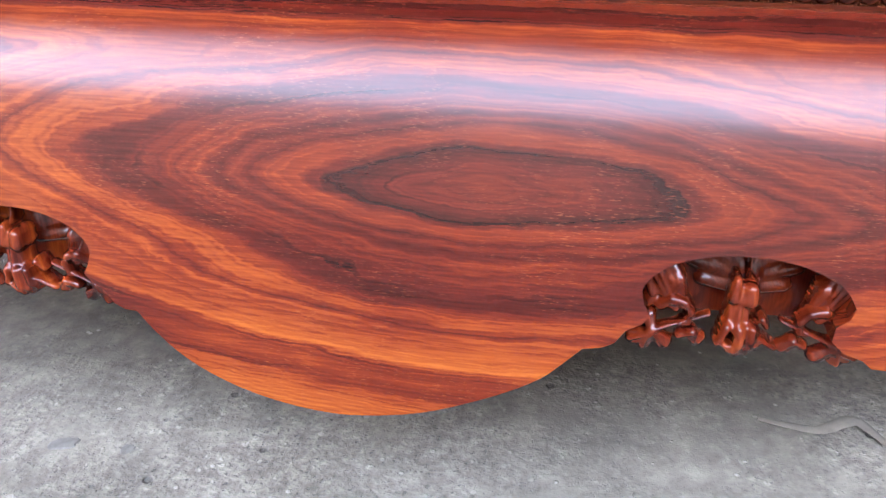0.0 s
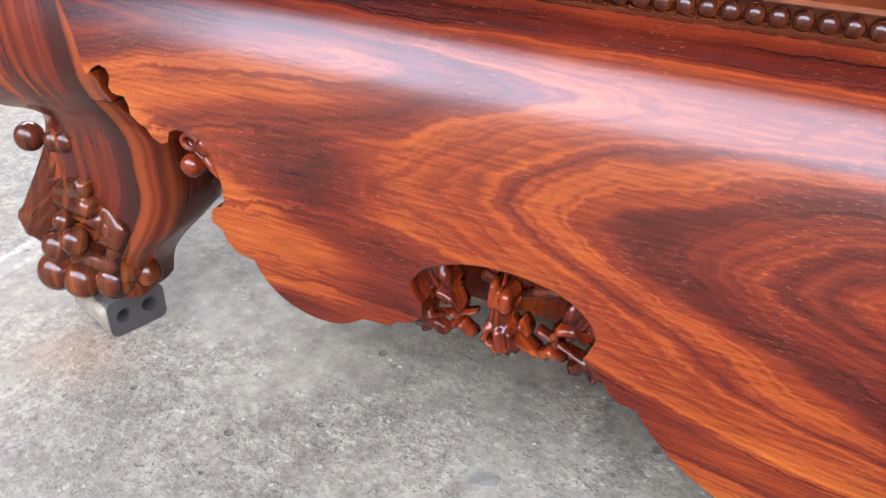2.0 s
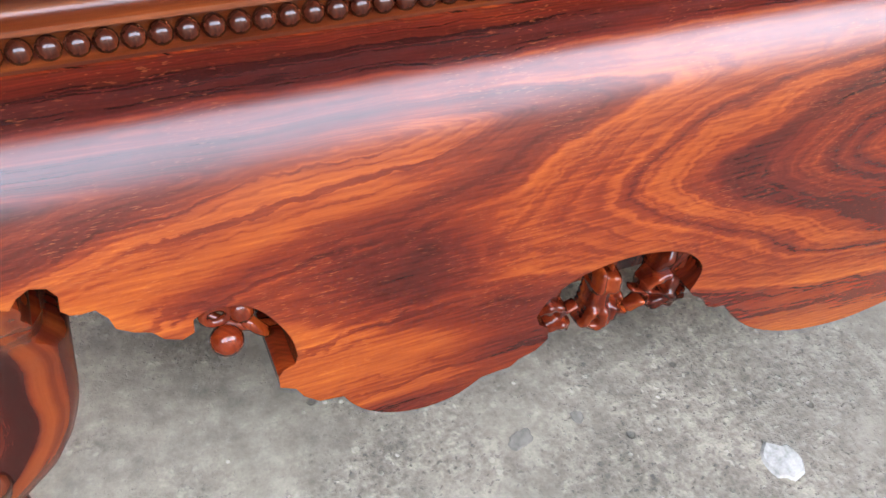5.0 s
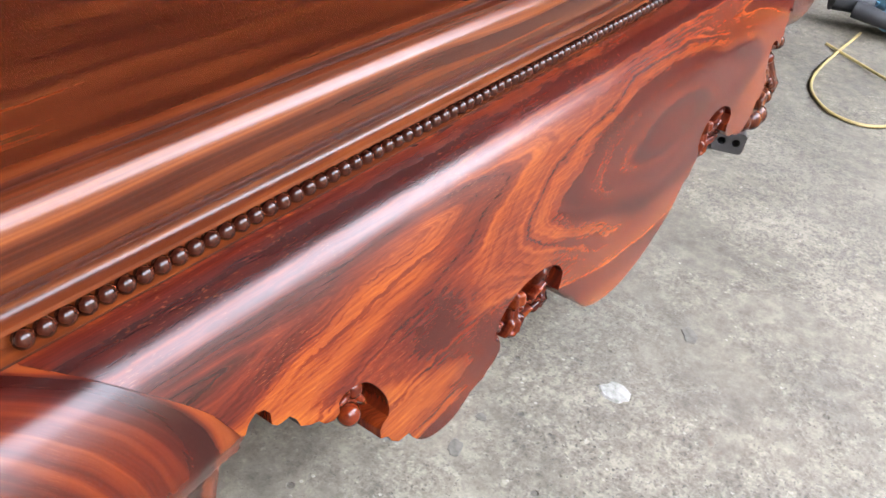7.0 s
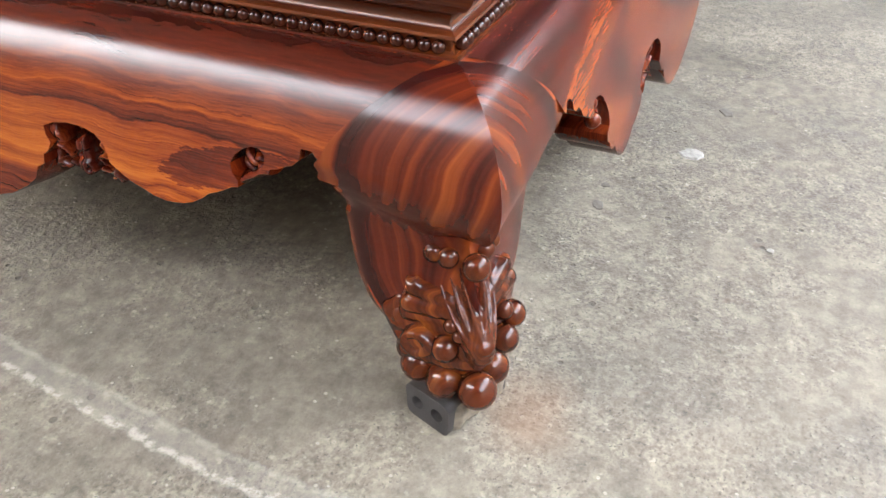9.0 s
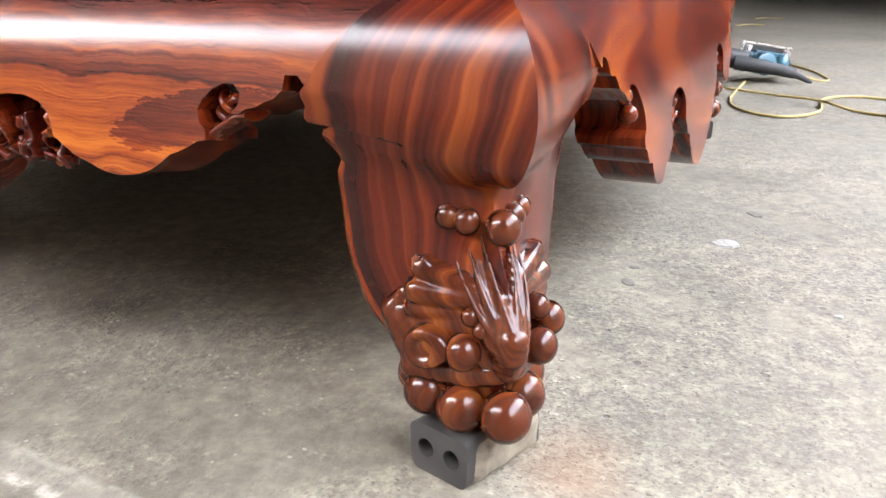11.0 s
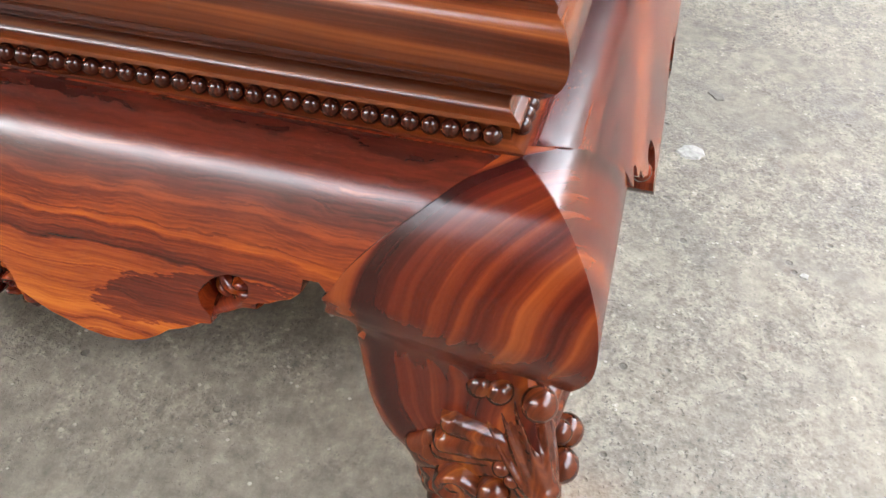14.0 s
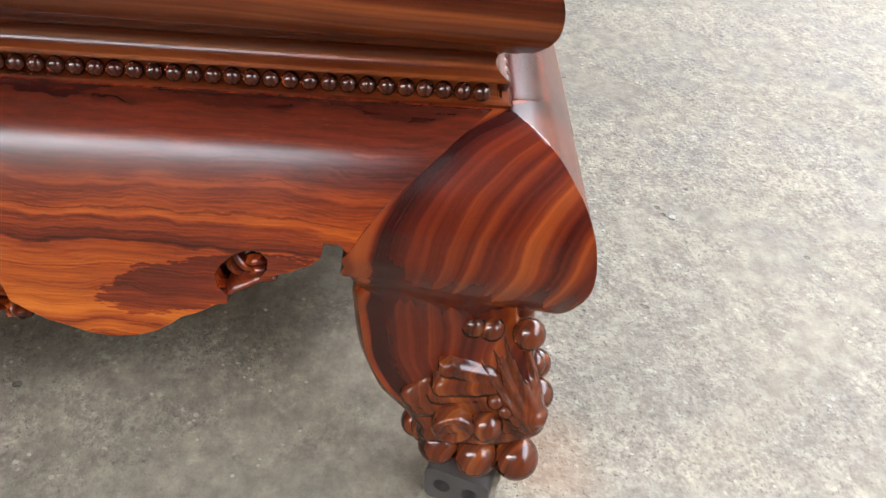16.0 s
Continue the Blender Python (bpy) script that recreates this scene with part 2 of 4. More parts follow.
def field_leg(g, p, x, y, z):
    """Book-matched layers that bow out over the bulge of the leg."""
    warp = g.sub(g.noise(g.vec(g.mul(x, 4.0), g.mul(y, 4.0), g.mul(z, 4.5)), 1.0, 3, 0.5), 0.5)
    r = g.add(g.m("MAXIMUM", x, y), g.mul(g.m("MINIMUM", x, y), 1.3))
    # the layers sweep inwards under the bulge and follow the tapering lower leg
    r = g.sub(r, g.step(z, 0.37, 0.27, 0.0, 0.055))
    r = g.add(r, g.step(z, 0.23, 0.08, 0.0, 0.070))
    r = g.add(r, g.mul(warp, 0.035))
    return r, z, r, None


def field_along_x(g, p, x, y, z):
    warp = g.sub(g.noise(g.vec(g.mul(x, 1.5), g.mul(y, 9.0), g.mul(z, 9.0)), 1.0, 2, 0.5), 0.5)
    return g.add(g.add(z, g.mul(y, 0.55)), g.mul(warp, 0.05)), x, g.add(z, y), None


def field_along_y(g, p, x, y, z):
    warp = g.sub(g.noise(g.vec(g.mul(x, 9.0), g.mul(y, 1.5), g.mul(z, 9.0)), 1.0, 2, 0.5), 0.5)
    return g.add(g.add(z, g.mul(x, 0.55)), g.mul(warp, 0.05)), y, g.add(z, x), None


def field_carved(g, p, x, y, z):
    warp = g.sub(g.noise(p, 9.0, 2, 0.5), 0.5)
    return g.add(g.add(y, g.mul(x, 0.5)), g.mul(warp, 0.05)), z, g.add(x, y), None


front_wood = wood("figured_red_wood_front", field_front, RED_WOOD, 80, FRONT_RINGS, 0.22, jag=0.42, flecks=0.20, gloss=0.24, grain=0.26, lines=0.8)
end_wood = wood("figured_red_wood_end", field_end, END_WOOD, 80, END_RINGS, 0.24, lines=0.6, gloss=0.24, grain=0.24, figure_depth=0.8)
leg_wood = wood("striped_leg_wood", field_leg, LEG_WOOD, 27, jag=0.25, contrast=1.8, lines=0.35, grain=0.12, gloss=0.24)
top_wood_x = wood("brown_top_wood_long", field_along_x, BROWN_WOOD, 60, jag=0.06, contrast=0.85, lines=0.1, gloss=0.24, flecks=0.0, grain=0.12, relief_depth=0.0)
top_wood_y = wood("brown_top_wood_cross", field_along_y, BROWN_WOOD, 60, jag=0.06, contrast=0.95, lines=0.08, gloss=0.24, flecks=0.0, grain=0.12, relief_depth=0.0)
panel_wood_x = wood("dark_panel_wood_long", field_along_x, PANEL_WOOD, 60, jag=0.06, contrast=0.7, lines=0.1, gloss=0.24, flecks=0.0, grain=0.14, relief_depth=0.0)
panel_wood_y = wood("dark_panel_wood_cross", field_along_y, PANEL_WOOD, 60, jag=0.06, contrast=0.7, lines=0.1, gloss=0.24, flecks=0.0, grain=0.14, relief_depth=0.0)
foot_wood = wood("carved_foot_wood", field_leg, FOOT_WOOD, 40, gloss=0.19, edge=0.001, jag=0.3, lines=0.6, grain=0.14)
carved_wood = wood("carved_dark_red_wood", field_carved, CARVED_WOOD, 40, gloss=0.15, edge=0.001, jag=0.3, hew_scale=120.0, hew_depth=0.016)
# cut edges use the carving's palette, darker than the apron faces
edge_wood = wood("dark_cut_edge", field_carved, CARVED_WOOD, 60, gloss=0.24, edge=0.001, jag=0.3, contrast=0.8)
bead_wood = wood("turned_bead_wood", field_carved, FOOT_WOOD, 30, gloss=0.14, edge=0.001, jag=0.3, contrast=0.7, lines=0.3)


def concrete():
    """Worn, unevenly trowelled concrete: smooth cement skin in places, exposed grit and pits in others."""
    g = Graph("worn_concrete")
    p, x, y, z = g.coords()
    big = g.noise(p, 0.9, 4, 0.6)
    mid = g.noise(p, 6.0, 6, 0.68)
    lumps = g.noise(p, 30.0, 4, 0.65)
    fine = g.noise(p, 320.0, 3, 0.7)
    zone = g.add(g.mul(g.noise(p, 1.9, 3, 0.6), 0.55), g.mul(g.noise(p, 9.0, 4, 0.7), 0.45))
    bare = g.step(zone, 0.43, 0.57)
    grit = g.noise(g.add_vec(p, (0.31, 0.17, 0.0)), 105.0, 2, 0.55)
    sand = g.noise(g.add_vec(p, (0.9, 3.3, 0.0)), 230.0, 2, 0.5)
    tone = g.add(g.add(g.mul(big, 0.20), g.mul(mid, 0.34)), g.add(g.mul(lumps, 0.38), g.mul(fine, 0.08)))
    share = g.add(0.14, g.mul(bare, 0.70))
    tone = g.add(tone, g.mul(g.mul(g.sub(grit, 0.5), 0.44), share))
    tone = g.add(tone, g.mul(g.mul(g.sub(sand, 0.5), 0.22), share))
    col = g.ramp(tone, [(0.36, (0.050, 0.042, 0.030)), (0.45, (0.089, 0.077, 0.057)), (0.52, (0.126, 0.109, 0.080)), (0.62, (0.190, 0.167, 0.128))])
    # stones of the aggregate, darker and lighter than the cement round them
    stone = g.cells(g.add_vec(p, (1.7, 0.4, 0.0)), 80.0)
    pick = g.noise(p, 60.0, 2, 0.5)
    dark_stone = g.mul(g.mul(g.step(stone, 0.36, 0.24), g.step(pick, 0.46, 0.40)), share)
    pale_stone = g.mul(g.mul(g.step(stone, 0.36, 0.24), g.step(pick, 0.56, 0.63)), share)
    col = g.mix(g.mul(dark_stone, 0.55), col, (0.045, 0.040, 0.032))
    col = g.mix(g.mul(pale_stone, 0.75), col, (0.240, 0.218, 0.177))
    # pits where grit has come out
    hole = g.mul(g.step(g.noise(g.add_vec(p, (5.1, 2.2, 0.0)), 150.0, 2, 0.6), 0.40, 0.32), share)
    col = g.mix(g.mul(hole, 0.90), col, (0.032, 0.029, 0.023))
    pit = g.mul(g.step(g.cells(p, 17.0), 0.11, 0.07), g.step(g.noise(p, 5.0, 2, 0.5), 0.50, 0.56))
    col = g.mix(g.mul(pit, 0.65), col, (0.036, 0.032, 0.026))
    crumb = g.mul(g.step(g.cells(p, 48.0), 0.16, 0.10), g.step(g.noise(p, 15.0, 2, 0.5), 0.53, 0.58))
    col = g.mix(g.mul(crumb, 0.7), col, (0.262, 0.241, 0.201))
    rust = g.mul(g.step(g.noise(p, 11.0, 4, 0.7), 0.64, 0.74), g.step(g.noise(p, 1.7, 2, 0.5), 0.5, 0.6))
    col = g.mix(g.mul(rust, 0.4), col, (0.072, 0.029, 0.016))
    stain = g.step(g.noise(p, 1.6, 5, 0.62, 0.4), 0.50, 0.66)
    col = g.mix(g.mul(stain, 0.30), col, (0.062, 0.055, 0.043))
    # rust-brown dust swept against the foot
    sx, sy = g.sub(x, 0.01), g.sub(y, -0.10)
    dust = g.m("SQRT", g.add(g.mul(sx, sx), g.mul(g.mul(sy, sy), 1.6)))
    dust = g.step(g.add(dust, g.mul(g.sub(mid, 0.5), 0.14)), 0.11, 0.02, 0.0, 0.45)
    col = g.mix(dust, col, (0.156, 0.085, 0.046))
    # a strip of spilt plaster with brighter edges, beside the end of the bed
    wob = g.mul(g.sub(g.noise(p, 18.0, 4, 0.7), 0.5), 0.03)
    centre = g.add(g.add(-0.230, g.mul(g.m("MAXIMUM", g.sub(y, 0.20), 0.0), 0.12)), wob)
    off = g.m("ABSOLUTE", g.sub(x, centre))
    strip = g.mul(g.step(off, 0.026, 0.018), g.step(y, 0.95, 0.75))
    rim = g.mul(strip, g.add(g.step(g.sub(centre, x), 0.006, 0.016), g.mul(g.step(g.sub(x, centre), 0.010, 0.017), 0.35)))
    flake = g.step(g.noise(p, 45.0, 4, 0.7), 0.40, 0.58)
    col = g.mix(g.mul(strip, 0.25), col, (0.187, 0.173, 0.145))
    col = g.mix(g.mul(g.mul(rim, flake), 0.65), col, (0.332, 0.308, 0.266))
    h = g.add(g.mul(g.add(g.mul(grit, 1.3), g.mul(sand, 0.8)), share), g.add(g.mul(lumps, 0.7), g.mul(fine, 0.2)))
    h = g.add(h, g.add(g.mul(pit, -1.6), g.add(g.mul(hole, -0.9), g.add(g.mul(crumb, 1.3), g.mul(pale_stone, 0.5)))))
    return g.surface(col, g.step(mid, 0.3, 0.7, 0.62, 0.85), g.bump(h, 0.7, 0.0030))


def plain(name, color, rough, speck=0.12, scale=30.0, metal=0.0, relief=0.0008):
    g = Graph(name)
    p, x, y, z = g.coords()
    n = g.noise(p, scale, 4, 0.6)
    b = g.noise(p, scale * 0.13, 3, 0.5)
    dark = tuple(c * (1 - 2.2 * speck) for c in color)
    lite = tuple(min(1, c * (1 + 1.6 * speck)) for c in color)
    col = g.ramp(g.add(g.mul(n, 0.6), g.mul(b, 0.4)), [(0.35, dark), (0.5, color), (0.65, lite)])
    return g.surface(col, g.step(n, 0.3, 0.7, max(0.02, rough - 0.08), min(1, rough + 0.08)), g.bump(n, 0.3, relief), metal)


floor_mat = concrete()
mortar_mat = plain("old_mortar", (0.115, 0.096, 0.070), 0.92, 0.30, 60, relief=0.002)
brick_mat = plain("sooty_grey_brick", (0.024, 0.021, 0.019), 0.8, 0.25, 60, relief=0.002)
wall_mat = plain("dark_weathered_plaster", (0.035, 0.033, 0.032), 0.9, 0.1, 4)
dark_ground_mat = plain("dark_yard_ground", (0.035, 0.030, 0.025), 0.9, 0.2, 12)
roof_mat = plain("dusty_roof_sheet", (0.06, 0.06, 0.062), 0.6, 0.12, 3)
teal_mat = plain("teal_tool_plastic", (0.025, 0.085, 0.115), 0.4, 0.15, 60)
black_mat = plain("black_rubber", (0.009, 0.009, 0.010), 0.7, 0.2, 60)
steel_mat = plain("brushed_steel", (0.55, 0.55, 0.56), 0.32, 0.1, 80, metal=1.0)
cord_mat = plain("yellow_cord_sleeve", (0.30, 0.225, 0.085), 0.5, 0.1, 60)
chip_mat = plain("white_plaster_flake", (0.210, 0.202, 0.180), 0.9, 0.2, 160, relief=0.003)
husk_mat = plain("dry_pale_husk", (0.125, 0.106, 0.078), 0.8, 0.15, 60)
pebble_mat = plain("dark_grit", (0.095, 0.088, 0.072), 0.9, 0.2, 90)
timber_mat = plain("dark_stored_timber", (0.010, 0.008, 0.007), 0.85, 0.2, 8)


# ---- mesh helpers ----
def part(name, bm, material, parent=None, label="", smooth=40):
    """Links a bmesh as one mesh object under a thing or a part."""
    me = bpy.data.meshes.new(name)
    bmesh.ops.recalc_face_normals(bm, faces=bm.faces)
    bm.to_mesh(me)
    bm.free()
    me.materials.append(material)
    if smooth:
        me.polygons.foreach_set("use_smooth", [True] * len(me.polygons))
        me.set_sharp_from_angle(angle=radians(smooth))
    ob = new(name, me)
    ob.parent = parent
    if label:
        ob["label"] = label
    return ob


def box(bm, lo, hi, bevel=0.0):
    size = [h - l for l, h in zip(lo, hi)]
    mid = [(h + l) / 2 for l, h in zip(lo, hi)]
    made = bmesh.ops.create_cube(bm, size=1, matrix=Matrix.LocRotScale(mid, None, size))
    if bevel:
        edges = list({e for v in made["verts"] for e in v.link_edges})
        bmesh.ops.bevel(bm, geom=edges, offset=bevel, segments=2, affect="EDGES")


def blob(bm, at, radii, turn=None, rings=8, segs=12):
    m = Matrix.LocRotScale(at, turn, radii)
    bmesh.ops.create_uvsphere(bm, u_segments=segs, v_segments=rings, radius=1, matrix=m)


def tube(bm, path, radii, segs=8, closed_ends=True):
    """A tapered tube along points."""
    pts = [Vector(tuple(p)) for p in path]
    if not isinstance(radii, (list, tuple)):
        radii = [radii] * len(pts)
    radii = [float(r) for r in radii]
    loops, side = [], None
    for i, p in enumerate(pts):
        d = (pts[min(i + 1, len(pts) - 1)] - pts[max(i - 1, 0)]).normalized()
        if side is None:
            side = d.orthogonal().normalized()
        side = (side - d * side.dot(d)).normalized()
        up = d.cross(side)
        loops.append([bm.verts.new(p + radii[i] * (math.cos(a) * side + math.sin(a) * up)) for a in (2 * math.pi * k / segs for k in range(segs))])
    for a, b in zip(loops, loops[1:]):
        for k in range(segs):
            bm.faces.new((a[k], a[(k + 1) % segs], b[(k + 1) % segs], b[k]))
    if closed_ends:
        bm.faces.new(loops[0][::-1])
        bm.faces.new(loops[-1])


def curve_points(points, steps=6):
    """Catmull-Rom through the points."""
    pts = np.array(points, float)
    ext = np.vstack([2 * pts[0] - pts[1], pts, 2 * pts[-1] - pts[-2]])
    out = []
    for i in range(1, len(ext) - 2):
        a, b, c, d = ext[i - 1:i + 3]
        for k in range(steps):
            t = k / steps
            out.append(0.5 * (2 * b + (c - a) * t + (2 * a - 5 * b + 4 * c - d) * t * t + (3 * b - a - 3 * c + d) * t ** 3))
    out.append(pts[-1])
    return [tuple(float(c) for c in p) for p in out]


# ---- the place: floor, shed ----
bm = bmesh.new()
bmesh.ops.create_grid(bm, x_segments=40, y_segments=40, size=60)
floor = tagged(part("floor", bm, floor_mat), "worn grey concrete workshop floor with pits and plaster marks", "floor", kind="structure")

# unseen dark ground, added so that low reflections in the varnish stay dark
for name, lo, hi in (("yard_south", (-6.7, -6.7, 0.0), (12.0, -2.05, 0.006)), ("yard_west", (-6.7, -2.05, 0.0), (-1.6, 9.2, 0.006))):
    bm = bmesh.new()
    box(bm, lo, hi)
    tagged(part(name, bm, dark_ground_mat, smooth=0), "unseen dark yard ground, added to keep the varnish reflections dark", "ground", kind="structure")


def wall(name, lo, hi, material, label):
    b = bmesh.new()
    box(b, lo, hi)
    return tagged(part(name, b, material, smooth=0), label, "wall", kind="structure")


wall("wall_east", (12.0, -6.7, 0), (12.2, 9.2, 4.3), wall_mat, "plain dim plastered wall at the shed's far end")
# unseen; its height blocks the sky glare along the far front shoulder
wall("light_block_east", (12.2, -6.7, 0), (12.4, -2.4, 7.0), wall_mat, "tall unseen wall, added to block the sky reflected along the front")
wall("wall_north", (-6.9, 9.2, 0), (12.2, 9.4, 4.3), wall_mat, "plain plastered wall behind the bed")
# two unseen walls whose heights set where the reflected sky begins
wall("sky_limit_south", (-6.9, -6.9, 0), (12.4, -6.7, 4.6), wall_mat, "unseen plain wall across the yard, added to cut off the low sky")
wall("sky_limit_west", (-6.9, -6.7, 0), (-6.7, 9.2, 5.9), wall_mat, "unseen plain wall beside the yard, added to cut off the low sky")
# added out of view to darken the far floor and shorten the front highlight
wall("light_block_south", (5.6, -2.45, 0), (12.0, -2.25, 4.3), wall_mat, "unseen plain wall, added to keep daylight off the far floor")
# unseen; shades the floor beside the end from the north-west sky
wall("light_block_west", (-2.85, 5.4, 0), (-2.65, 9.2, 4.3), wall_mat, "unseen plain wall, added to block north-west sky from the floor")
# invented pier: takes the sky highlight off the leg and dims the floor
wall("light_block_pier", (-2.85, -2.10, 0), (-2.65, 0.50, 4.3), wall_mat, "unseen pier, added to block western sky from the leg and floor")
bm = bmesh.new()
box(bm, (-3.2, -2.35, 4.3), (12.4, 9.3, 4.4))
tagged(part("ceiling", bm, roof_mat, smooth=0), "dark sheet roof of the open shed", "ceiling", kind="structure")
for px, py in ((-2.7, -2.2), (11.9, -2.2), (4.5, -2.2)):
    bm = bmesh.new()
    box(bm, (px - 0.06, py - 0.06, 0), (px + 0.06, py + 0.06, 4.3), 0.01)
    tagged(part("roof_post", bm, steel_mat), "square steel post under the shed roof", "post", "roof posts", "structure")


# ---- the daybed ----
LONG, CROSS = 1.74, 1.50          # between the corners of the bead strips
FACE_Z = [.05, .17, .21, .25, .28, .31, .34, .36, .38, .40, .42, .44, .455, .468, .476]
FACE_LONG = [.119, .119, .117, .114, .110, .105, .097, .091, .085, .077, .067, .053, .041, .022, .0]
FACE_CROSS = [.104, .104, .103, .100, .098, .094, .088, .084, .080, .075, .066, .053, .041, .022, .0]
fine_z = np.linspace(0.05, 0.476, 400)


def smooth_profile(d):
    v = np.interp(fine_z, FACE_Z, d)
    k = np.hanning(31)
    k /= k.sum()
    pad = np.concatenate([np.full(15, v[0]), v, v[-1] + (v[-1] - v[-2]) * np.arange(1, 16)])
    return np.convolve(pad, k, "valid")


PROFILE_LONG, PROFILE_CROSS = smooth_profile(FACE_LONG), smooth_profile(FACE_CROSS)


def face_out(z, profile):
    return float(np.interp(z, fine_z, profile))


JOINT = [(.014, .474), (.032, .465), (.050, .454), (.068, .440), (.090, .421), (.110, .399), (.124, .375)]
NOTCH = [(.128, .374), (.133, .380), (.141, .384), (.150, .382), (.1545, .376), (.1535, .3665), (.158, .3625), (.164, .3615), (.172, .362), (.178, .355), (.1805, .347), (.190, .3415),
         (.200, .3385), (.206, .332), (.217, .328), (.225, .331)]
HOLE = [(.226, .340), (.233, .3435), (.246, .3435), (.262, .339), (.275, .326), (.285, .308), (.288, .292), (.2855, .285), (.277, .282)]
LOBE = [(.273, .277), (.273, .267), (.284, .2615), (.289, .252), (.300, .2425), (.318, .2400), (.323, .231), (.334, .2185), (.350, .2075), (.370, .2005), (.390, .1985), (.408, .2010),
        (.422, .2075), (.432, .2140), (.447, .2155), (.458, .2160), (.465, .2220), (.480, .2265), (.490, .236), (.489, .248)]
ARCH = [(.480, .255), (.477, .264), (.484, .275), (.497, .285), (.523, .2945), (.555, .298), (.587, .2955), (.612, .288), (.628, .277), (.6355, .265), (.633, .253), (.628, .243),
        (.633, .236), (.645, .229), (.653, .217), (.662, .212)]
BELLY = [(.674, .211), (.686, .196), (.703, .179), (.727, .161), (.764, .143), (.805, .1315), (.85, .126), (.89, .129), (.93, .1375), (.966, .151), (1.002, .168), (1.03, .185),
         (1.047, .201), (1.062, .217)]
END_EDGE = [(.128, .374), (.134, .381), (.147, .381), (.149, .368), (.158, .360), (.167, .357), (.176, .352), (.186, .350), (.194, .345), (.201, .345), (.194, .354), (.193, .364),
            (.200, .371), (.211, .371), (.222, .366), (.232, .357), (.238, .347), (.236, .336), (.2285, .328), (.228, .320), (.238, .318), (.248, .312), (.259, .307), (.268, .304),
            (.279, .295), (.292, .287), (.308, .2815), (.331, .279), (.35, .282), (.366, .288), (.383, .2935), (.396, .301), (.412, .311), (.415, .323), (.42, .333), (.432, .343),
            (.45, .348), (.472, .3485), (.495, .345), (.511, .338), (.509, .327), (.503, .318), (.509, .306), (.517, .300), (.519, .287), (.532, .280), (.54, .262), (.558, .247),
            (.59, .228), (.64, .213), (.69, .205)]
mirror = lambda pts, total: [(total - u, z) for u, z in reversed(pts)]
flowing = lambda pts: [p[:2] for p in curve_points([(u, z, 0) for u, z in pts], 3)]
HOLE = HOLE[:1] + flowing(HOLE[1:7]) + HOLE[7:]
LOBE = LOBE[:6] + flowing(LOBE[6:13]) + LOBE[13:]
ARCH = ARCH[:1] + flowing(ARCH[1:11]) + ARCH[11:]
BELLY = flowing(BELLY)
half = JOINT + NOTCH + HOLE + LOBE + ARCH
raised = JOINT + NOTCH + HOLE + [(u, z + 0.008) for u, z in LOBE[3:] + ARCH]
FRONT_OUTLINE = half + BELLY + mirror(raised, LONG)
END_OUTLINE = JOINT + END_EDGE + [(0.75, 0.203)] + mirror(JOINT + END_EDGE, CROSS)


def apron(name, outline, profile, place, material, thick, label, hang=0.0):
    """A thick flaring board: its outline (length, height) cut straight through, its face following the profile."""
    total = outline[-1][0] + outline[0][0]
    levels = list(np.arange(0.13, 0.40, 0.012)) + list(np.arange(0.40, 0.473, 0.004))
    inside = []
    for z in levels:
        # crossings of this level with the outline, in order along the length
        cuts = []
        for (u0, z0), (u1, z1) in zip(outline, outline[1:] + outline[:1]):
            if (z0 <= z) != (z1 <= z):
                cuts.append(u0 + (u1 - u0) * (z - z0) / (z1 - z0))
        cuts.sort()
        for lo, hi in zip(cuts[::2], cuts[1::2]):
            inside += [(u, z) for u in np.arange(0.01, total, 0.02) if lo + 0.004 < u < hi - 0.004]
    border_n = len(outline)
    pts = [Vector((float(u), float(z))) for u, z in outline + inside]
    out_pts, out_edges, faces, *_ = geometry.delaunay_2d_cdt(pts, [], [list(range(border_n))], 1, 1e-6)
    flat = [(p.x, 0, p.y) for p in out_pts]
    count = {}
    for f in faces:
        for i, j in zip(f, f[1:] + f[:1]):
            count[tuple(sorted((i, j)))] = count.get(tuple(sorted((i, j))), 0) + 1
    border = [e for e, c in count.items() if c == 1]
    bm = bmesh.new()
    outer = [bm.verts.new(place(u, face_out(z, profile), z)) for u, _, z in flat]
    depth = lambda z: thick + 0.2 * (min(max(z, 0.18), 0.29) - 0.24)
    inner = [bm.verts.new(place(u, face_out(z, profile) - depth(z), z - hang * min(1.0, (0.476 - z) / 0.1))) for u, _, z in flat]
    for f in faces:
        bm.faces.new([outer[i] for i in f])
        bm.faces.new([inner[i] for i in reversed(f)])
    for a, b in border:
        bm.faces.new((outer[a], outer[b], inner[b], inner[a])).material_index = 1
    ob = part(name, bm, material, bed, label, smooth=35)
    ob.data.materials.append(edge_wood)
    return ob


bed = tagged(new("daybed"), "massive varnished red hardwood daybed with scalloped carved aprons", "daybed")
on_front = lambda u, d, z: Vector((u, -d, z))
on_end = lambda u, d, z: Vector((-d, u, z))
on_back = lambda u, d, z: Vector((LONG - u, CROSS + d, z))
on_far_end = lambda u, d, z: Vector((LONG + d, CROSS - u, z))
front = apron("front_apron", FRONT_OUTLINE, PROFILE_LONG, on_front, front_wood, 0.076, "thick red-brown apron with oval cathedral grain and wavy lower edge")
end = apron("end_apron", END_OUTLINE, PROFILE_CROSS, on_end, end_wood, 0.072, "thick red apron with a dark grain island and pierced hole", 0.014)
back = apron("back_apron", FRONT_OUTLINE, PROFILE_LONG, on_back, front_wood, 0.076, "thick red-brown scalloped apron")
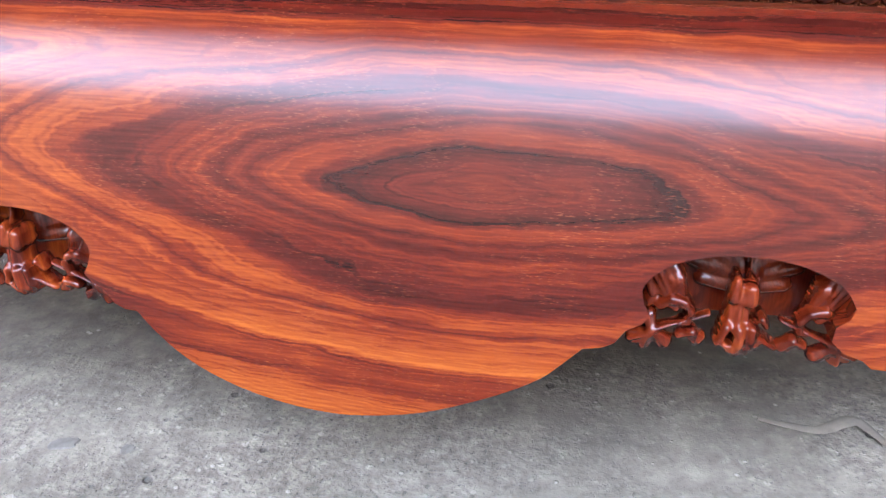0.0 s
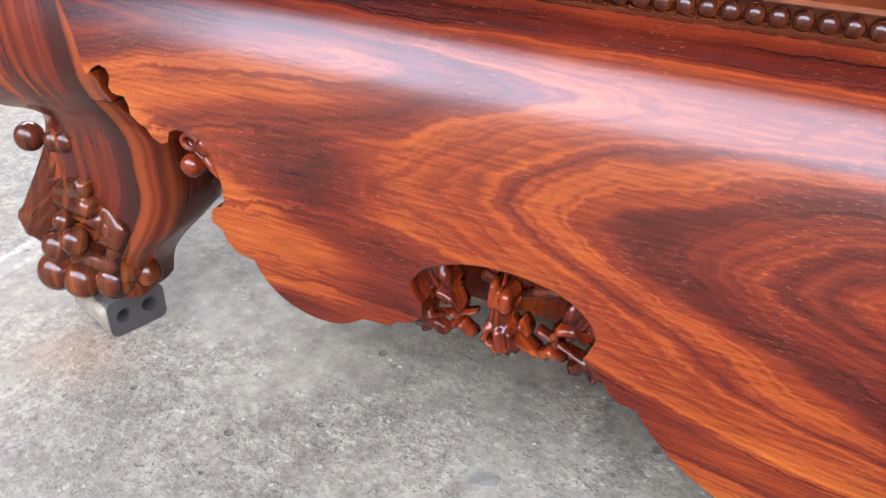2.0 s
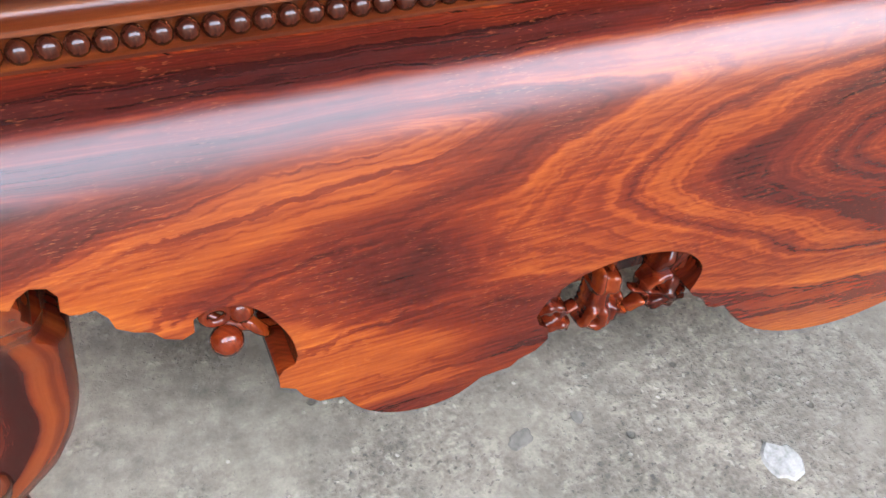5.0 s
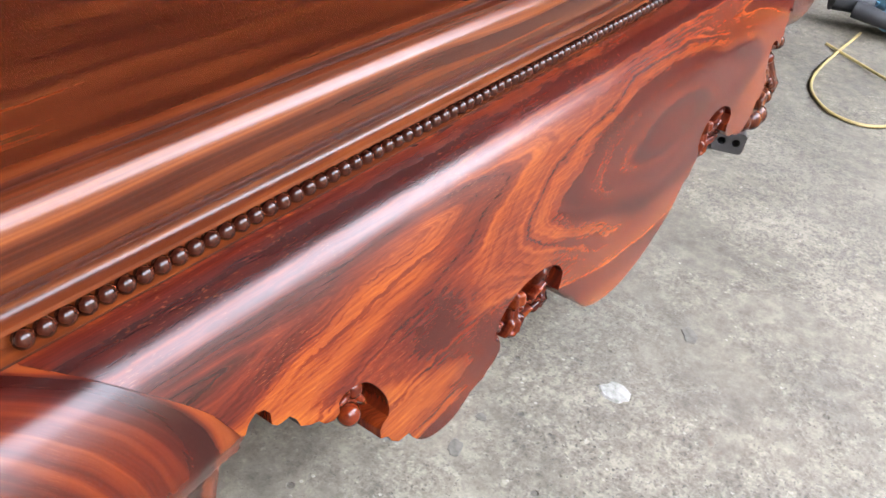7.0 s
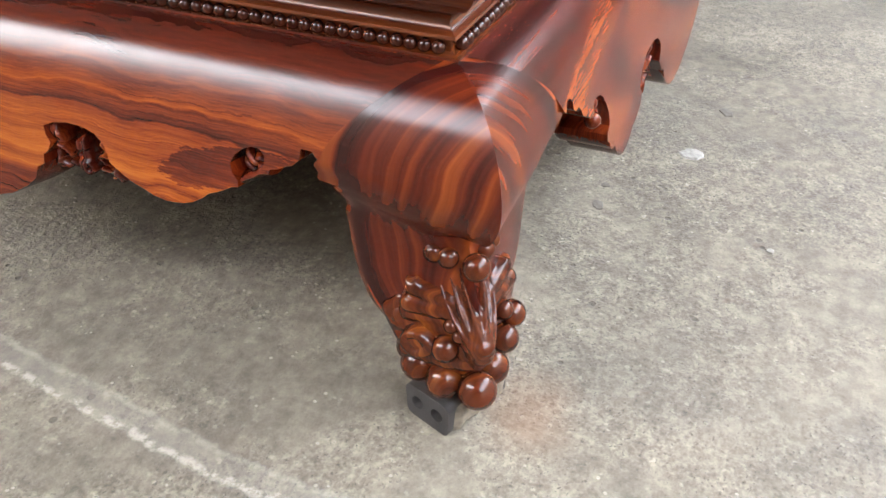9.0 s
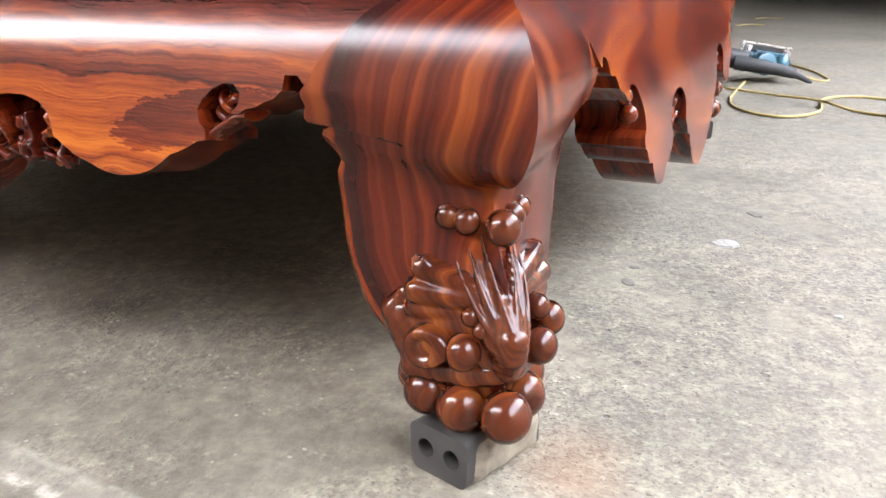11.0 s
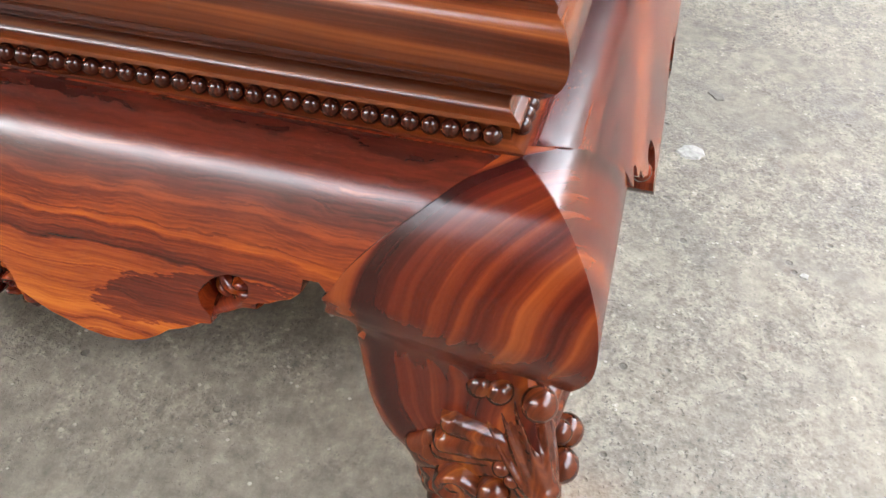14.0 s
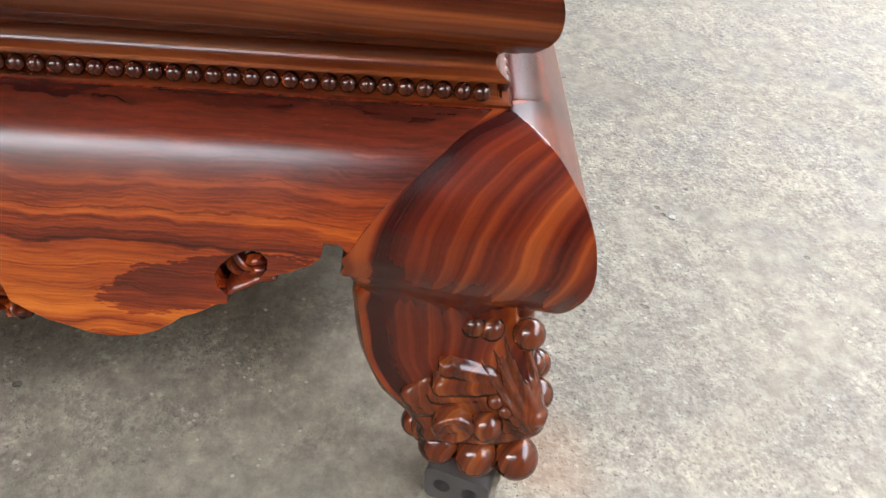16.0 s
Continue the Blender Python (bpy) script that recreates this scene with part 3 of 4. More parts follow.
apron("far_end_apron", END_OUTLINE, PROFILE_CROSS, on_far_end, end_wood, 0.072, "thick red scalloped apron")

# the leg: heights and reach at the corner, at mid face and at the inner edge, and the width to that edge
LEG = [(.474, .002, .474, .002, .474, .002, .014), (.466, .023, .466, .023, .466, .023, .031), (.456, .04, .456, .04, .456, .04, .048),
       (.442, .053, .442, .053, .442, .053, .066), (.424, .066, .424, .066, .424, .066, .088), (.4, .0765, .4, .0765, .4, .0765, .11),
       (.377, .0815, .377, .081, .376, .081, .125), (.358, .083, .361, .082, .366, .081, .132), (.34, .081, .346, .08, .355, .077, .13),
       (.322, .075, .332, .075, .344, .073, .134), (.306, .067, .32, .07, .334, .068, .129), (.296, .058, .31, .064, .324, .063, .133),
       (.291, .05, .302, .058, .314, .058, .126), (.289, .04, .294, .053, .302, .053, .121), (.285, .032, .284, .049, .288, .049, .127),
       (.268, .03, .266, .046, .266, .046, .126), (.24, .036, .238, .046, .238, .045, .124), (.214, .046, .21, .047, .21, .045, .12),
       (.195, .053, .185, .048, .184, .045, .113), (.17, .060, .16, .050, .158, .044, .103), (.146, .062, .136, .051, .133, .043, .084),
       (.12, .053, .112, .051, .11, .042, .066), (.083, .046, .083, .049, .083, .04, .05), (.05, .042, .05, .045, .05, .036, .044)]


def leg_mesh():
    rows = curve_points(LEG, 4)
    bm = bmesh.new()
    n = 16
    loops = []
    for za, a, zm, m, zi, d, b in rows:
        side = []
        r = min(0.022, 0.3 * b)
        end = b - (r if za < 0.31 else 0.0)
        for k in range(n + 1):
            s = k / n
            if s < 0.45:
                w = (1 - s / 0.45) ** 1.7
                dd, zz = m + (a - m) * w, zm + (za - zm) * w
            else:
                w = (s - 0.45) / 0.55
                w = w * w * (3 - 2 * w)
                dd, zz = m + (d - m) * w, zm + (zi - zm) * w
            side.append((-a + (end + a) * s, dd if s > 0 else a, zz))
        pts = [(-dd, u, z) for u, dd, z in reversed(side)] + [(u, -dd, z) for u, dd, z in side[1:]]
        if za < 0.31:
            bend = [(b - r * 0.35, -d + r * 0.28), (b, -d + r), (b, 0.45 * b), (0.93 * b, 0.78 * b)]
        else:
            bend = [(b, -d * 0.75), (b, -d * 0.5), (b * 0.98, 0.3 * b), (0.8 * b, 0.6 * b)]
        back = bend + [(0.84 * b, 0.84 * b)] + [(y, x) for x, y in reversed(bend)]
        pts += [(x, y, zi) for x, y in back]
        # the lower leg is wider along the front than along the end
        wider = 1 + 0.15 * float(np.interp(zi, [.295, .33], [1, 0]))
        loops.append([bm.verts.new((x * wider if x > 0 else x, y, z)) for x, y, z in pts])
    for p, q in zip(loops, loops[1:]):
        for k in range(len(p)):
            j = (k + 1) % len(p)
            bm.faces.new((p[k], p[j], q[j], q[k]))
    bm.faces.new(loops[0])
    bm.faces.new(loops[-1][::-1])
    return bm


def petal(bm, path, widths, heights, out, segs=16, flutes=0, raise_by=0.2):
    """A keeled, tapered leaf along a path; out is its outward direction."""
    pts = [Vector(tuple(p)) for p in path]
    out = Vector(out).normalized()
    loops = []
    for i, p in enumerate(pts):
        d = (pts[min(i + 1, len(pts) - 1)] - pts[max(i - 1, 0)]).normalized()
        side = d.cross(out).normalized()
        up = side.cross(d).normalized()
        ring = []
        for k in range(segs):
            a = 2 * math.pi * k / segs
            lift = 1 + raise_by * math.cos(2 * flutes * a) * (1 - i / len(pts)) if flutes else 1.0
            ring.append(bm.verts.new(p + lift * side * float(widths[i]) * math.cos(a) + up * lift * float(heights[i]) * (math.sin(a) if math.sin(a) < 0 else math.sin(a) ** 1.8)))
        loops.append(ring)
    for a, b in zip(loops, loops[1:]):
        for k in range(segs):
            bm.faces.new((a[k], a[(k + 1) % segs], b[(k + 1) % segs], b[k]))
    bm.faces.new(loops[0][::-1])
    bm.faces.new(loops[-1])


def relief(name, parent, place, at, lobes, step=0.0011, back=0.020, blend=0.0016, floor=-0.018, steep=1.5, material=None):
    """Openwork carved from one slab: rounded lobes that run into one another, cut away between them.
    Each lobe: start and end (length, height), radius at both, reach at both, and how many flutes fan over it."""
    u_lo, u_hi = min(min(l[0], l[2]) - l[4] for l in lobes), max(max(l[0], l[2]) + l[5] for l in lobes)
    z_lo, z_hi = min(min(l[1], l[3]) - l[4] for l in lobes), max(max(l[1], l[3]) + l[5] for l in lobes)
    us, zs = np.arange(u_lo - step, u_hi + 2 * step, step), np.arange(z_lo - step, z_hi + 2 * step, step)
    U, Z = np.meshgrid(us, zs)
    total, cover = np.zeros_like(U), np.full_like(U, -1.0)
    for u0, z0, u1, z1, r0, r1, d0, d1, flutes in lobes:
        du, dz = u1 - u0, z1 - z0
        ll = du * du + dz * dz + 1e-9
        t = np.clip(((U - u0) * du + (Z - z0) * dz) / ll, 0, 1)
        rad = r0 + (r1 - r0) * t
        side = ((U - u0) * -dz + (Z - z0) * du) / math.sqrt(ll) / rad
        q = np.hypot(U - u0 - t * du, Z - z0 - t * dz) / rad
        dome = np.sqrt(np.clip(1 - q * q, 0, 1))
        d = (d0 + (d1 - d0) * t) - steep * rad * (1 - dome)
        if flutes:
            d = d + 0.17 * rad * np.cos(math.pi * flutes * side) * dome
        d = np.where(q < 1, d, -0.05)
        total = total + np.exp(d / blend)
        cover = np.maximum(cover, 1 - q)
    D = blend * np.log(total + 1e-30)
    keep = cover > 0
    b = bmesh.new()
    front_v, back_v = {}, {}
    def corner(r, c):
        if (r, c) not in front_v:
            d = max(float(D[r, c]), floor)
            front_v[r, c] = b.verts.new(place(at[0] + float(U[r, c]), at[1] + d, at[2] + float(Z[r, c])))
            back_v[r, c] = b.verts.new(place(at[0] + float(U[r, c]), at[1] - back, at[2] + float(Z[r, c])))
        return front_v[r, c], back_v[r, c]
    solid = keep[:-1, :-1] & keep[1:, :-1] & keep[:-1, 1:] & keep[1:, 1:]
    rows, cols = solid.shape
    for r, c in zip(*np.nonzero(solid)):
        quad = [corner(int(r) + i, int(c) + k) for i, k in ((0, 0), (0, 1), (1, 1), (1, 0))]
        b.faces.new([q[0] for q in quad])
        b.faces.new([q[1] for q in reversed(quad)])
        for (i, k), e in (((-1, 0), 0), ((0, 1), 1), ((1, 0), 2), ((0, -1), 3)):
            rr, cc = r + i, c + k
            if not (0 <= rr < rows and 0 <= cc < cols and solid[rr, cc]):
                p, q = quad[e], quad[(e + 1) % 4]
                b.faces.new((p[1], q[1], q[0], p[0]))
    bmesh.ops.smooth_vert(b, verts=b.verts, factor=0.5, use_axis_x=True, use_axis_y=True, use_axis_z=True)
    for _ in range(3):
        bmesh.ops.smooth_vert(b, verts=b.verts, factor=0.5, use_axis_x=True, use_axis_y=True, use_axis_z=True)
    part(name, b, material or carved_wood, parent, smooth=75)


def round_corner(u, d, z):
    """A place on the foot: u runs round its corner from the end face (negative) to the front, d is the reach beyond 40 mm."""
    r, half = 0.020, 0.020 * math.pi / 4
    if abs(u) < half:
        a = math.pi * 1.25 + u / r
        x, y = -0.020 + r * math.cos(a), -0.020 + r * math.sin(a)
    else:
        w = -0.020 + abs(u) - half
        x, y = (-0.040, w) if u < 0 else (w, -0.040)
    # the carving leans out gradually towards the corner
    a = math.pi * (1.25 + 0.25 * max(-1.0, min(1.0, u / 0.048)))
    return Vector((x + d * math.cos(a), y + d * math.sin(a), z))


# lobes of the carved foot, as (u, height) at both ends, radii, reach and flutes; the first list straddles the corner
CORNER_LEAF = [(0, .246, 0, .215, .005, .009, -.004, .007, 0), (0, .215, 0, .189, .009, .009, .007, .028, 0), (0, .189, 0, .158, .009, .009, .028, .051, 0), (0, .158, 0, .138, .009, .009, .051, .049, 0), (0, .138, 0, .108, .009, .004, .049, .028, 0)]
CORNER_SIDE = [(.020, .238, .004, .152, .0060, .0085, -.004, .043, 2), (.036, .220, .007, .150, .0070, .0085, -.002, .040, 2), (.040, .226, .005, .146, .0022, .0026, .003, .048, 0), (.027, .236, .003, .148, .0020, .0026, .002, .050, 0),
               (.013, .244, .000, .154, .0020, .0026, .001, .052, 0), (.005, .150, .002, .116, .0080, .0055, .040, .034, 1), (.030, .200, .014, .160, .012, .012, .008, .024, 0), (.020, .150, .010, .125, .012, .010, .022, .026, 0)]
SIDE_LEAF = [(.026, .194, .066, .209, .012, .0125, .017, .021, 0), (.066, .209, .075, .218, .010, .0035, .021, .016, 0), (.022, .184, .070, .188, .011, .0135, .021, .027, 0), (.070, .188, .080, .196, .009, .003, .025, .016, 0),
             (.030, .172, .074, .170, .010, .012, .019, .022, 0), (.086, .178, .098, .160, .012, .017, .012, .016, 0), (.098, .160, .090, .136, .017, .016, .016, .014, 0), (.060, .215, .063, .219, .0045, .0045, .018, .018, 0),
             (.022, .158, .085, .150, .030, .028, .021, .018, 0), (.030, .200, .050, .205, .018, .018, .011, .011, 0)]
LOW_LEAF = [(.078, .108, .030, .110, .015, .014, .020, .024, 0), (.030, .110, .004, .116, .014, .012, .024, .030, 0), (.080, .118, .086, .130, .014, .015, .016, .016, 0), (.010, .096, .080, .096, .020, .020, .014, .013, 0)]
CURL = [(.058 + .0155 * math.cos(a), .138 + .0155 * math.sin(a), .058 + .0155 * math.cos(a + .42), .138 + .0155 * math.sin(a + .42), .0070, .0070, .0345, .0345, 0) for a in np.arange(-0.5, 5.0, 0.42)] + [(.058, .138, .057, .139, .022, .022, .0325, .0325, 0)]


def build_leg():
    leg = part("leg", leg_mesh(), leg_wood, bed, "bulging striped corner leg over a carved grape foot", smooth=42)
    def grape(at, r):
        b = bmesh.new()
        blob(b, at, (r, r, r * 1.04), rings=14, segs=20)
        part("grape", b, foot_wood, leg)
    # grapes on the end face; the front face takes their mirror images
    for x, y, z, r in ((-.040, -.008, .255, .0130), (-.040, .010, .258, .0125), (-.042, .031, .080, .0235), (-.054, -.009, .076, .0240), (-.040, .052, .157, .0185), (-.014, .056, .080, .018)):
        grape((x, y, z), r)
        grape((y, x, z), r)
    for x, y, z, r in ((-.013, -.071, .133, .0185), (.018, -.070, .148, .0175), (.000, -.064, .166, .0130), (-.044, -.044, .254, .0165), (-.053, -.053, .074, .0250),
                       (-.062, -.014, .137, .0180), (-.059, -.020, .172, .0095), (-.062, -.031, .161, .0085)):
        grape((x, y, z), r)
    turned = lambda lobes, s: [(s * l[0], l[1], s * l[2]) + tuple(l[3:]) for l in lobes]
    foot = dict(at=(0, 0, 0), back=0.012, blend=0.0010, floor=-0.010, steep=1.0, material=foot_wood)
    relief("corner_leaf", leg, round_corner, lobes=CORNER_LEAF + turned(CORNER_SIDE, -1) + turned(CORNER_SIDE, 1), **foot)
    for s in (-1, 1):
        relief("side_leaf", leg, round_corner, lobes=turned(SIDE_LEAF, s), **foot)
        relief("low_leaf", leg, round_corner, lobes=turned(LOW_LEAF, s), **foot)
    relief("curled_leaf", leg, round_corner, lobes=turned(CURL, -1), **foot)
    return leg


leg = build_leg()
for m in (pose(LONG, 0, 0, 0, 0, 90), pose(LONG, CROSS, 0, 0, 0, 180), pose(0, CROSS, 0, 0, 0, 270)):
    copy_thing(leg, m)

# moulded rim: outward reach and height, from the bead ledge to the flat top
RIM = [(-0.0350, 0.4740), (0.0020, 0.4740), (0.0030, 0.4770), (-0.0100, 0.4790), (-0.0110, 0.4920), (-0.0030, 0.4940), (-0.0040, 0.4975), (-0.0100, 0.5010), (-0.0135, 0.5070),
       (-0.0125, 0.5140), (-0.0080, 0.5195), (0.0020, 0.5240), (0.0040, 0.5265), (0.0120, 0.5300), (0.0210, 0.5400), (0.0270, 0.5510), (0.0290, 0.5630), (0.0280, 0.5750), (0.0240, 0.5860), (0.0180, 0.5930),
       (0.0160, 0.5945), (0.0160, 0.5995), (0.0130, 0.6015), (0.0090, 0.6020), (0.0090, 0.6065), (0.0060, 0.6085), (0.0010, 0.6090), (-0.1550, 0.6090), (-0.1550, 0.5850), (-0.0350, 0.5600)]
# the cove and the nose are rounded
RIM = RIM[:6] + [p[:2] for p in curve_points([(d, z, 0) for d, z in RIM[6:12]], 3)] + RIM[12:13] + [p[:2] for p in curve_points([(d, z, 0) for d, z in RIM[13:20]], 4)] + RIM[20:]


def rim_board(name, length, place, material, flat):
    bm = bmesh.new()
    loops = []
    for s in (0, 1):
        loops.append([bm.verts.new(place(-d if s == 0 else length + d, d, z)) for d, z in RIM])
    n = len(RIM)
    for k in range(n):
        face = bm.faces.new((loops[0][k], loops[0][(k + 1) % n], loops[1][(k + 1) % n], loops[1][k]))
        face.material_index = int(min(RIM[k][1], RIM[(k + 1) % n][1]) > 0.6015)
    bm.faces.new(loops[0][::-1])
    bm.faces.new(loops[1])
    ob = part(name, bm, material, bed, "brown moulded rim board with a rounded nose and a darker flat top", smooth=38)
    ob.data.materials.append(flat)
    return ob


PITCH, BEAD = 0.0158, 0.0079
bm = bmesh.new()
blob(bm, (0, 0, 0), (BEAD, BEAD, BEAD), rings=8, segs=12)
bead_mesh = bpy.data.meshes.new("bead")
bm.to_mesh(bead_mesh)
bm.free()
bead_mesh.materials.append(bead_wood)
bead_mesh.polygons.foreach_set("use_smooth", [True] * len(bead_mesh.polygons))


def bead_row(board, length, place, single):
    count = int((length - 0.03) / PITCH)
    start = (length - (count - 1) * PITCH) / 2
    spots = [place(start + i * PITCH, -0.0050, 0.4838) for i in range(count)]
    if single:
        for s in spots:
            ob = new("bead", bead_mesh)
            ob.parent = board
            ob.location = s
    else:
        b = bmesh.new()
        for s in spots:
            blob(b, s, (BEAD,) * 3, rings=6, segs=8)
        tagged(part("bead_row", b, bead_wood, board), "row of small turned beads", kind="stuff")


bead_row(rim_board("front_rim", LONG, on_front, top_wood_x, panel_wood_x), LONG, on_front, True)
bead_row(rim_board("end_rim", CROSS, on_end, top_wood_y, panel_wood_y), CROSS, on_end, True)
bead_row(rim_board("back_rim", LONG, on_back, top_wood_x, panel_wood_x), LONG, on_back, False)
bead_row(rim_board("far_end_rim", CROSS, on_far_end, top_wood_y, panel_wood_y), CROSS, on_far_end, False)
bm = bmesh.new()
box(bm, (0.1555, 0.1555, 0.575), (LONG - 0.1555, CROSS - 0.1555, 0.604), 0.002)
part("top_panel", bm, panel_wood_x, bed, "broad dark brown panel of the bed's top")
bm = bmesh.new()
box(bm, (0.02, 0.02, 0.405), (LONG - 0.02, CROSS - 0.02, 0.425))
part("bottom_panel", bm, top_wood_x, bed)
bm = bmesh.new()
box(bm, (0.03, 0.03, 0.44), (LONG - 0.03, 0.06, 0.56))
part("inner_rail", bm, top_wood_x, bed)
bm = bmesh.new()
box(bm, (0.03, 0.065, 0.44), (0.06, CROSS - 0.03, 0.56))
part("inner_rail", bm, top_wood_y, bed)


# ---- carving in the openings of the front ----
def carve(name, parent, build):
    b = bmesh.new()
    build(b)
    part(name, b, carved_wood, parent, smooth=75)


def stem(parent, place, pts, r0, r1):
    def make(b):
        path = curve_points([tuple(place(*p)) for p in pts], 5)
        tube(b, path, list(np.linspace(r0, r1, len(path))))
    carve("vine_stem", parent, make)


def leaf_blade(parent, place, pts, width, height, name="leaf_blade", flutes=3, lift=0.06):
    """A rounded leaf along a path, with shallow flutes that fan out towards its broad end."""
    def make(b):
        path = curve_points([tuple(place(*p)) for p in pts], 5)
        t = np.linspace(0, 1, len(path))
        out = place(0, 1, 0) - place(0, 0, 0)
        petal(b, path, np.interp(t, [0, .25, .7, 1], [.35, 1, .85, .2]) * width, np.interp(t, [0, .25, .7, 1], [.4, 1, .9, .25]) * height, out, 36, flutes, lift)
    carve(name, parent, make)


# one side of the openwork: (length, height) from the top middle of the opening, radii, reach, flutes
CURLED_LEAF = [(.070, -.020, .056, -.044, .0145, .0080, .006, .003, 6), (.056, -.024, .050, -.036, .0080, .0050, .008, .002, 4), (.064, -.012, .054, -.022, .0070, .0050, .003, .006, 3), (.080, -.026, .074, -.038, .0050, .0045, .001, .003, 2)]
SCROLL = [(.066, -.046, .058, -.038, .0058, .0056, .004, .009, 0), (.058, -.038, .048, -.040, .0056, .0052, .009, .009, 0), (.048, -.040, .042, -.048, .0052, .0050, .009, .006, 0), (.042, -.048, .043, -.058, .0050, .0046, .006, .002, 0),
          (.043, -.058, .050, -.060, .0046, .0034, .002, .001, 0), (.056, -.045, .055, -.046, .0050, .0050, .006, .006, 0), (.074, -.040, .079, -.052, .0075, .0060, .000, -.003, 0), (.079, -.052, .072, -.062, .0060, .0050, -.003, .000, 0)]
TREFOIL = [(.074, -.068, .085, -.073, .0050, .0100, .007, .003, 3), (.071, -.064, .075, -.056, .0045, .0080, .006, .003, 3), (.070, -.067, .060, -.076, .0045, .0080, .006, .003, 3), (.074, -.070, .076, -.079, .0040, .0070, .006, .002, 2),
           (.072, -.065, .050, -.058, .0034, .0026, .007, .003, 0), (.050, -.058, .028, -.050, .0026, .0030, .003, .003, 0), (.039, -.064, .034, -.071, .0050, .0080, .006, .002, 3), (.040, -.064, .048, -.069, .0040, .0055, .005, .002, 2)]
FAN = [(-.004, -.026, .034, -.008, .0100, .0095, -.021, -.028, 0), (-.004, -.030, .040, -.022, .0100, .0090, -.021, -.028, 0), (-.004, -.024, .018, -.006, .0100, .0090, -.020, -.027, 0),
       (.002, -.038, .032, -.036, .0100, .0080, -.022, -.027, 0)]
HEART = [(-.011, -.020, -.012, -.034, .0045, .0052, .008, .010, 0), (.001, -.026, .001, -.034, .0070, .0078, .011, .012, 0), (-.002, .002, -.003, -.018, .0016, .0026, -.002, .006, 0),
         (-.006, -.034, -.006, -.052, .0090, .0115, .006, .008, 3), (-.014, -.056, -.016, -.064, .0050, .0050, .011, .008, 1), (-.018, -.068, -.019, -.071, .0045, .0042, .009, .006, 0),
         (-.004, -.056, -.003, -.068, .0048, .0055, .014, .013, 2), (-.005, -.074, -.004, -.077, .0055, .0050, .011, .007, 0), (.006, -.055, .007, -.066, .0046, .0048, .012, .010, 1),
         (.010, -.069, .011, -.072, .0044, .0040, .009, .006, 0), (-.011, -.071, -.011, -.075, .0042, .0040, .010, .006, 0), (.012, -.063, .026, -.072, .0036, .0042, .008, .003, 2),
         (.003, -.072, .004, -.076, .0040, .0040, .010, .006, 0), (.013, -.049, .018, -.056, .0046, .0042, .006, .002, 1)]


def arch_carving(parent, place, c, base_d, s=1.0, top=0.297):
    """Openwork in an arched opening: buds over a crown of small leaves, a fan behind them, curled leaves to both sides and trefoils below."""
    k = 1.16 if s == 1 else 0.9
    size = lambda l, sgn: (sgn * l[0] * s, l[1] * k, sgn * l[2] * s, l[3] * k, l[4] * (s + k) / 2, l[5] * (s + k) / 2, l[6], l[7], l[8])
    at = (c, base_d, top)
    # dark slab cut to the arch, added for the shadowed depth behind the carving
    b = bmesh.new()
    n = 20
    rim = [(.082 * s * math.cos(math.pi * q / n), -.034 * k + .037 * k * math.sin(math.pi * q / n)) for q in range(n - 1)] + [(-.080 * s, -.064 * k), (.080 * s, -.064 * k)]
    faces = [[b.verts.new(place(c + u, base_d - d, top + z)) for u, z in rim] for d in (.038, .052)]
    b.faces.new(faces[0])
    b.faces.new(faces[1][::-1])
    for q in range(n + 1):
        w = (q + 1) % (n + 1)
        b.faces.new((faces[0][q], faces[0][w], faces[1][w], faces[1][q]))
    part("shade_backing", b, edge_wood, parent)
    relief("fan_leaf", parent, place, at, [size(l, sgn) for sgn in (-1, 1) for l in FAN], back=0.036, floor=-0.034)
    for sgn in (-1, 1):
        relief("curled_leaf", parent, place, at, [size(l, sgn) for l in CURLED_LEAF], back=0.022)
        relief("scroll", parent, place, at, [size(l, sgn) for l in SCROLL], back=0.016)
        relief("trefoil_leaf", parent, place, at, [size(l, sgn) for l in TREFOIL], back=0.010)
    relief("flower", parent, place, at, [size(l, 1) for l in HEART], back=0.018)


def hole_carving(parent, place, base_d, flip=lambda u: u):
    """A knotted vine with one berry in the small hole beside the leg."""
    P = lambda u, dd, z: (flip(u - 0.068), base_d + dd, z - 0.0135)
    def loop(b):
        ring = [tuple(place(*P(.3085 + .0085 * math.cos(a), -.012, .3435 + .0075 * math.sin(a)))) for a in np.linspace(0, 2 * math.pi, 17)]
        tube(b, ring, .0035)
    carve("vine_loop", parent, loop)
    carve("berry", parent, lambda b: blob(b, place(*P(.3125, -.006, .3235)), (.0115,) * 3, rings=10, segs=16))
    carve("berry", parent, lambda b: blob(b, place(*P(.325, -.012, .3415)), (.009, .008, .010), rings=8, segs=14))
    leaf_blade(parent, place, [P(.322, -.02, .336), P(.330, -.010, .329), P(.338, -.012, .317), P(.346, -.02, .303)], .0055, .006)
    stem(parent, place, [P(.298, -.02, .344), P(.312, -.014, .334), P(.330, -.012, .325), P(.351, -.022, .312)], .004, .004)


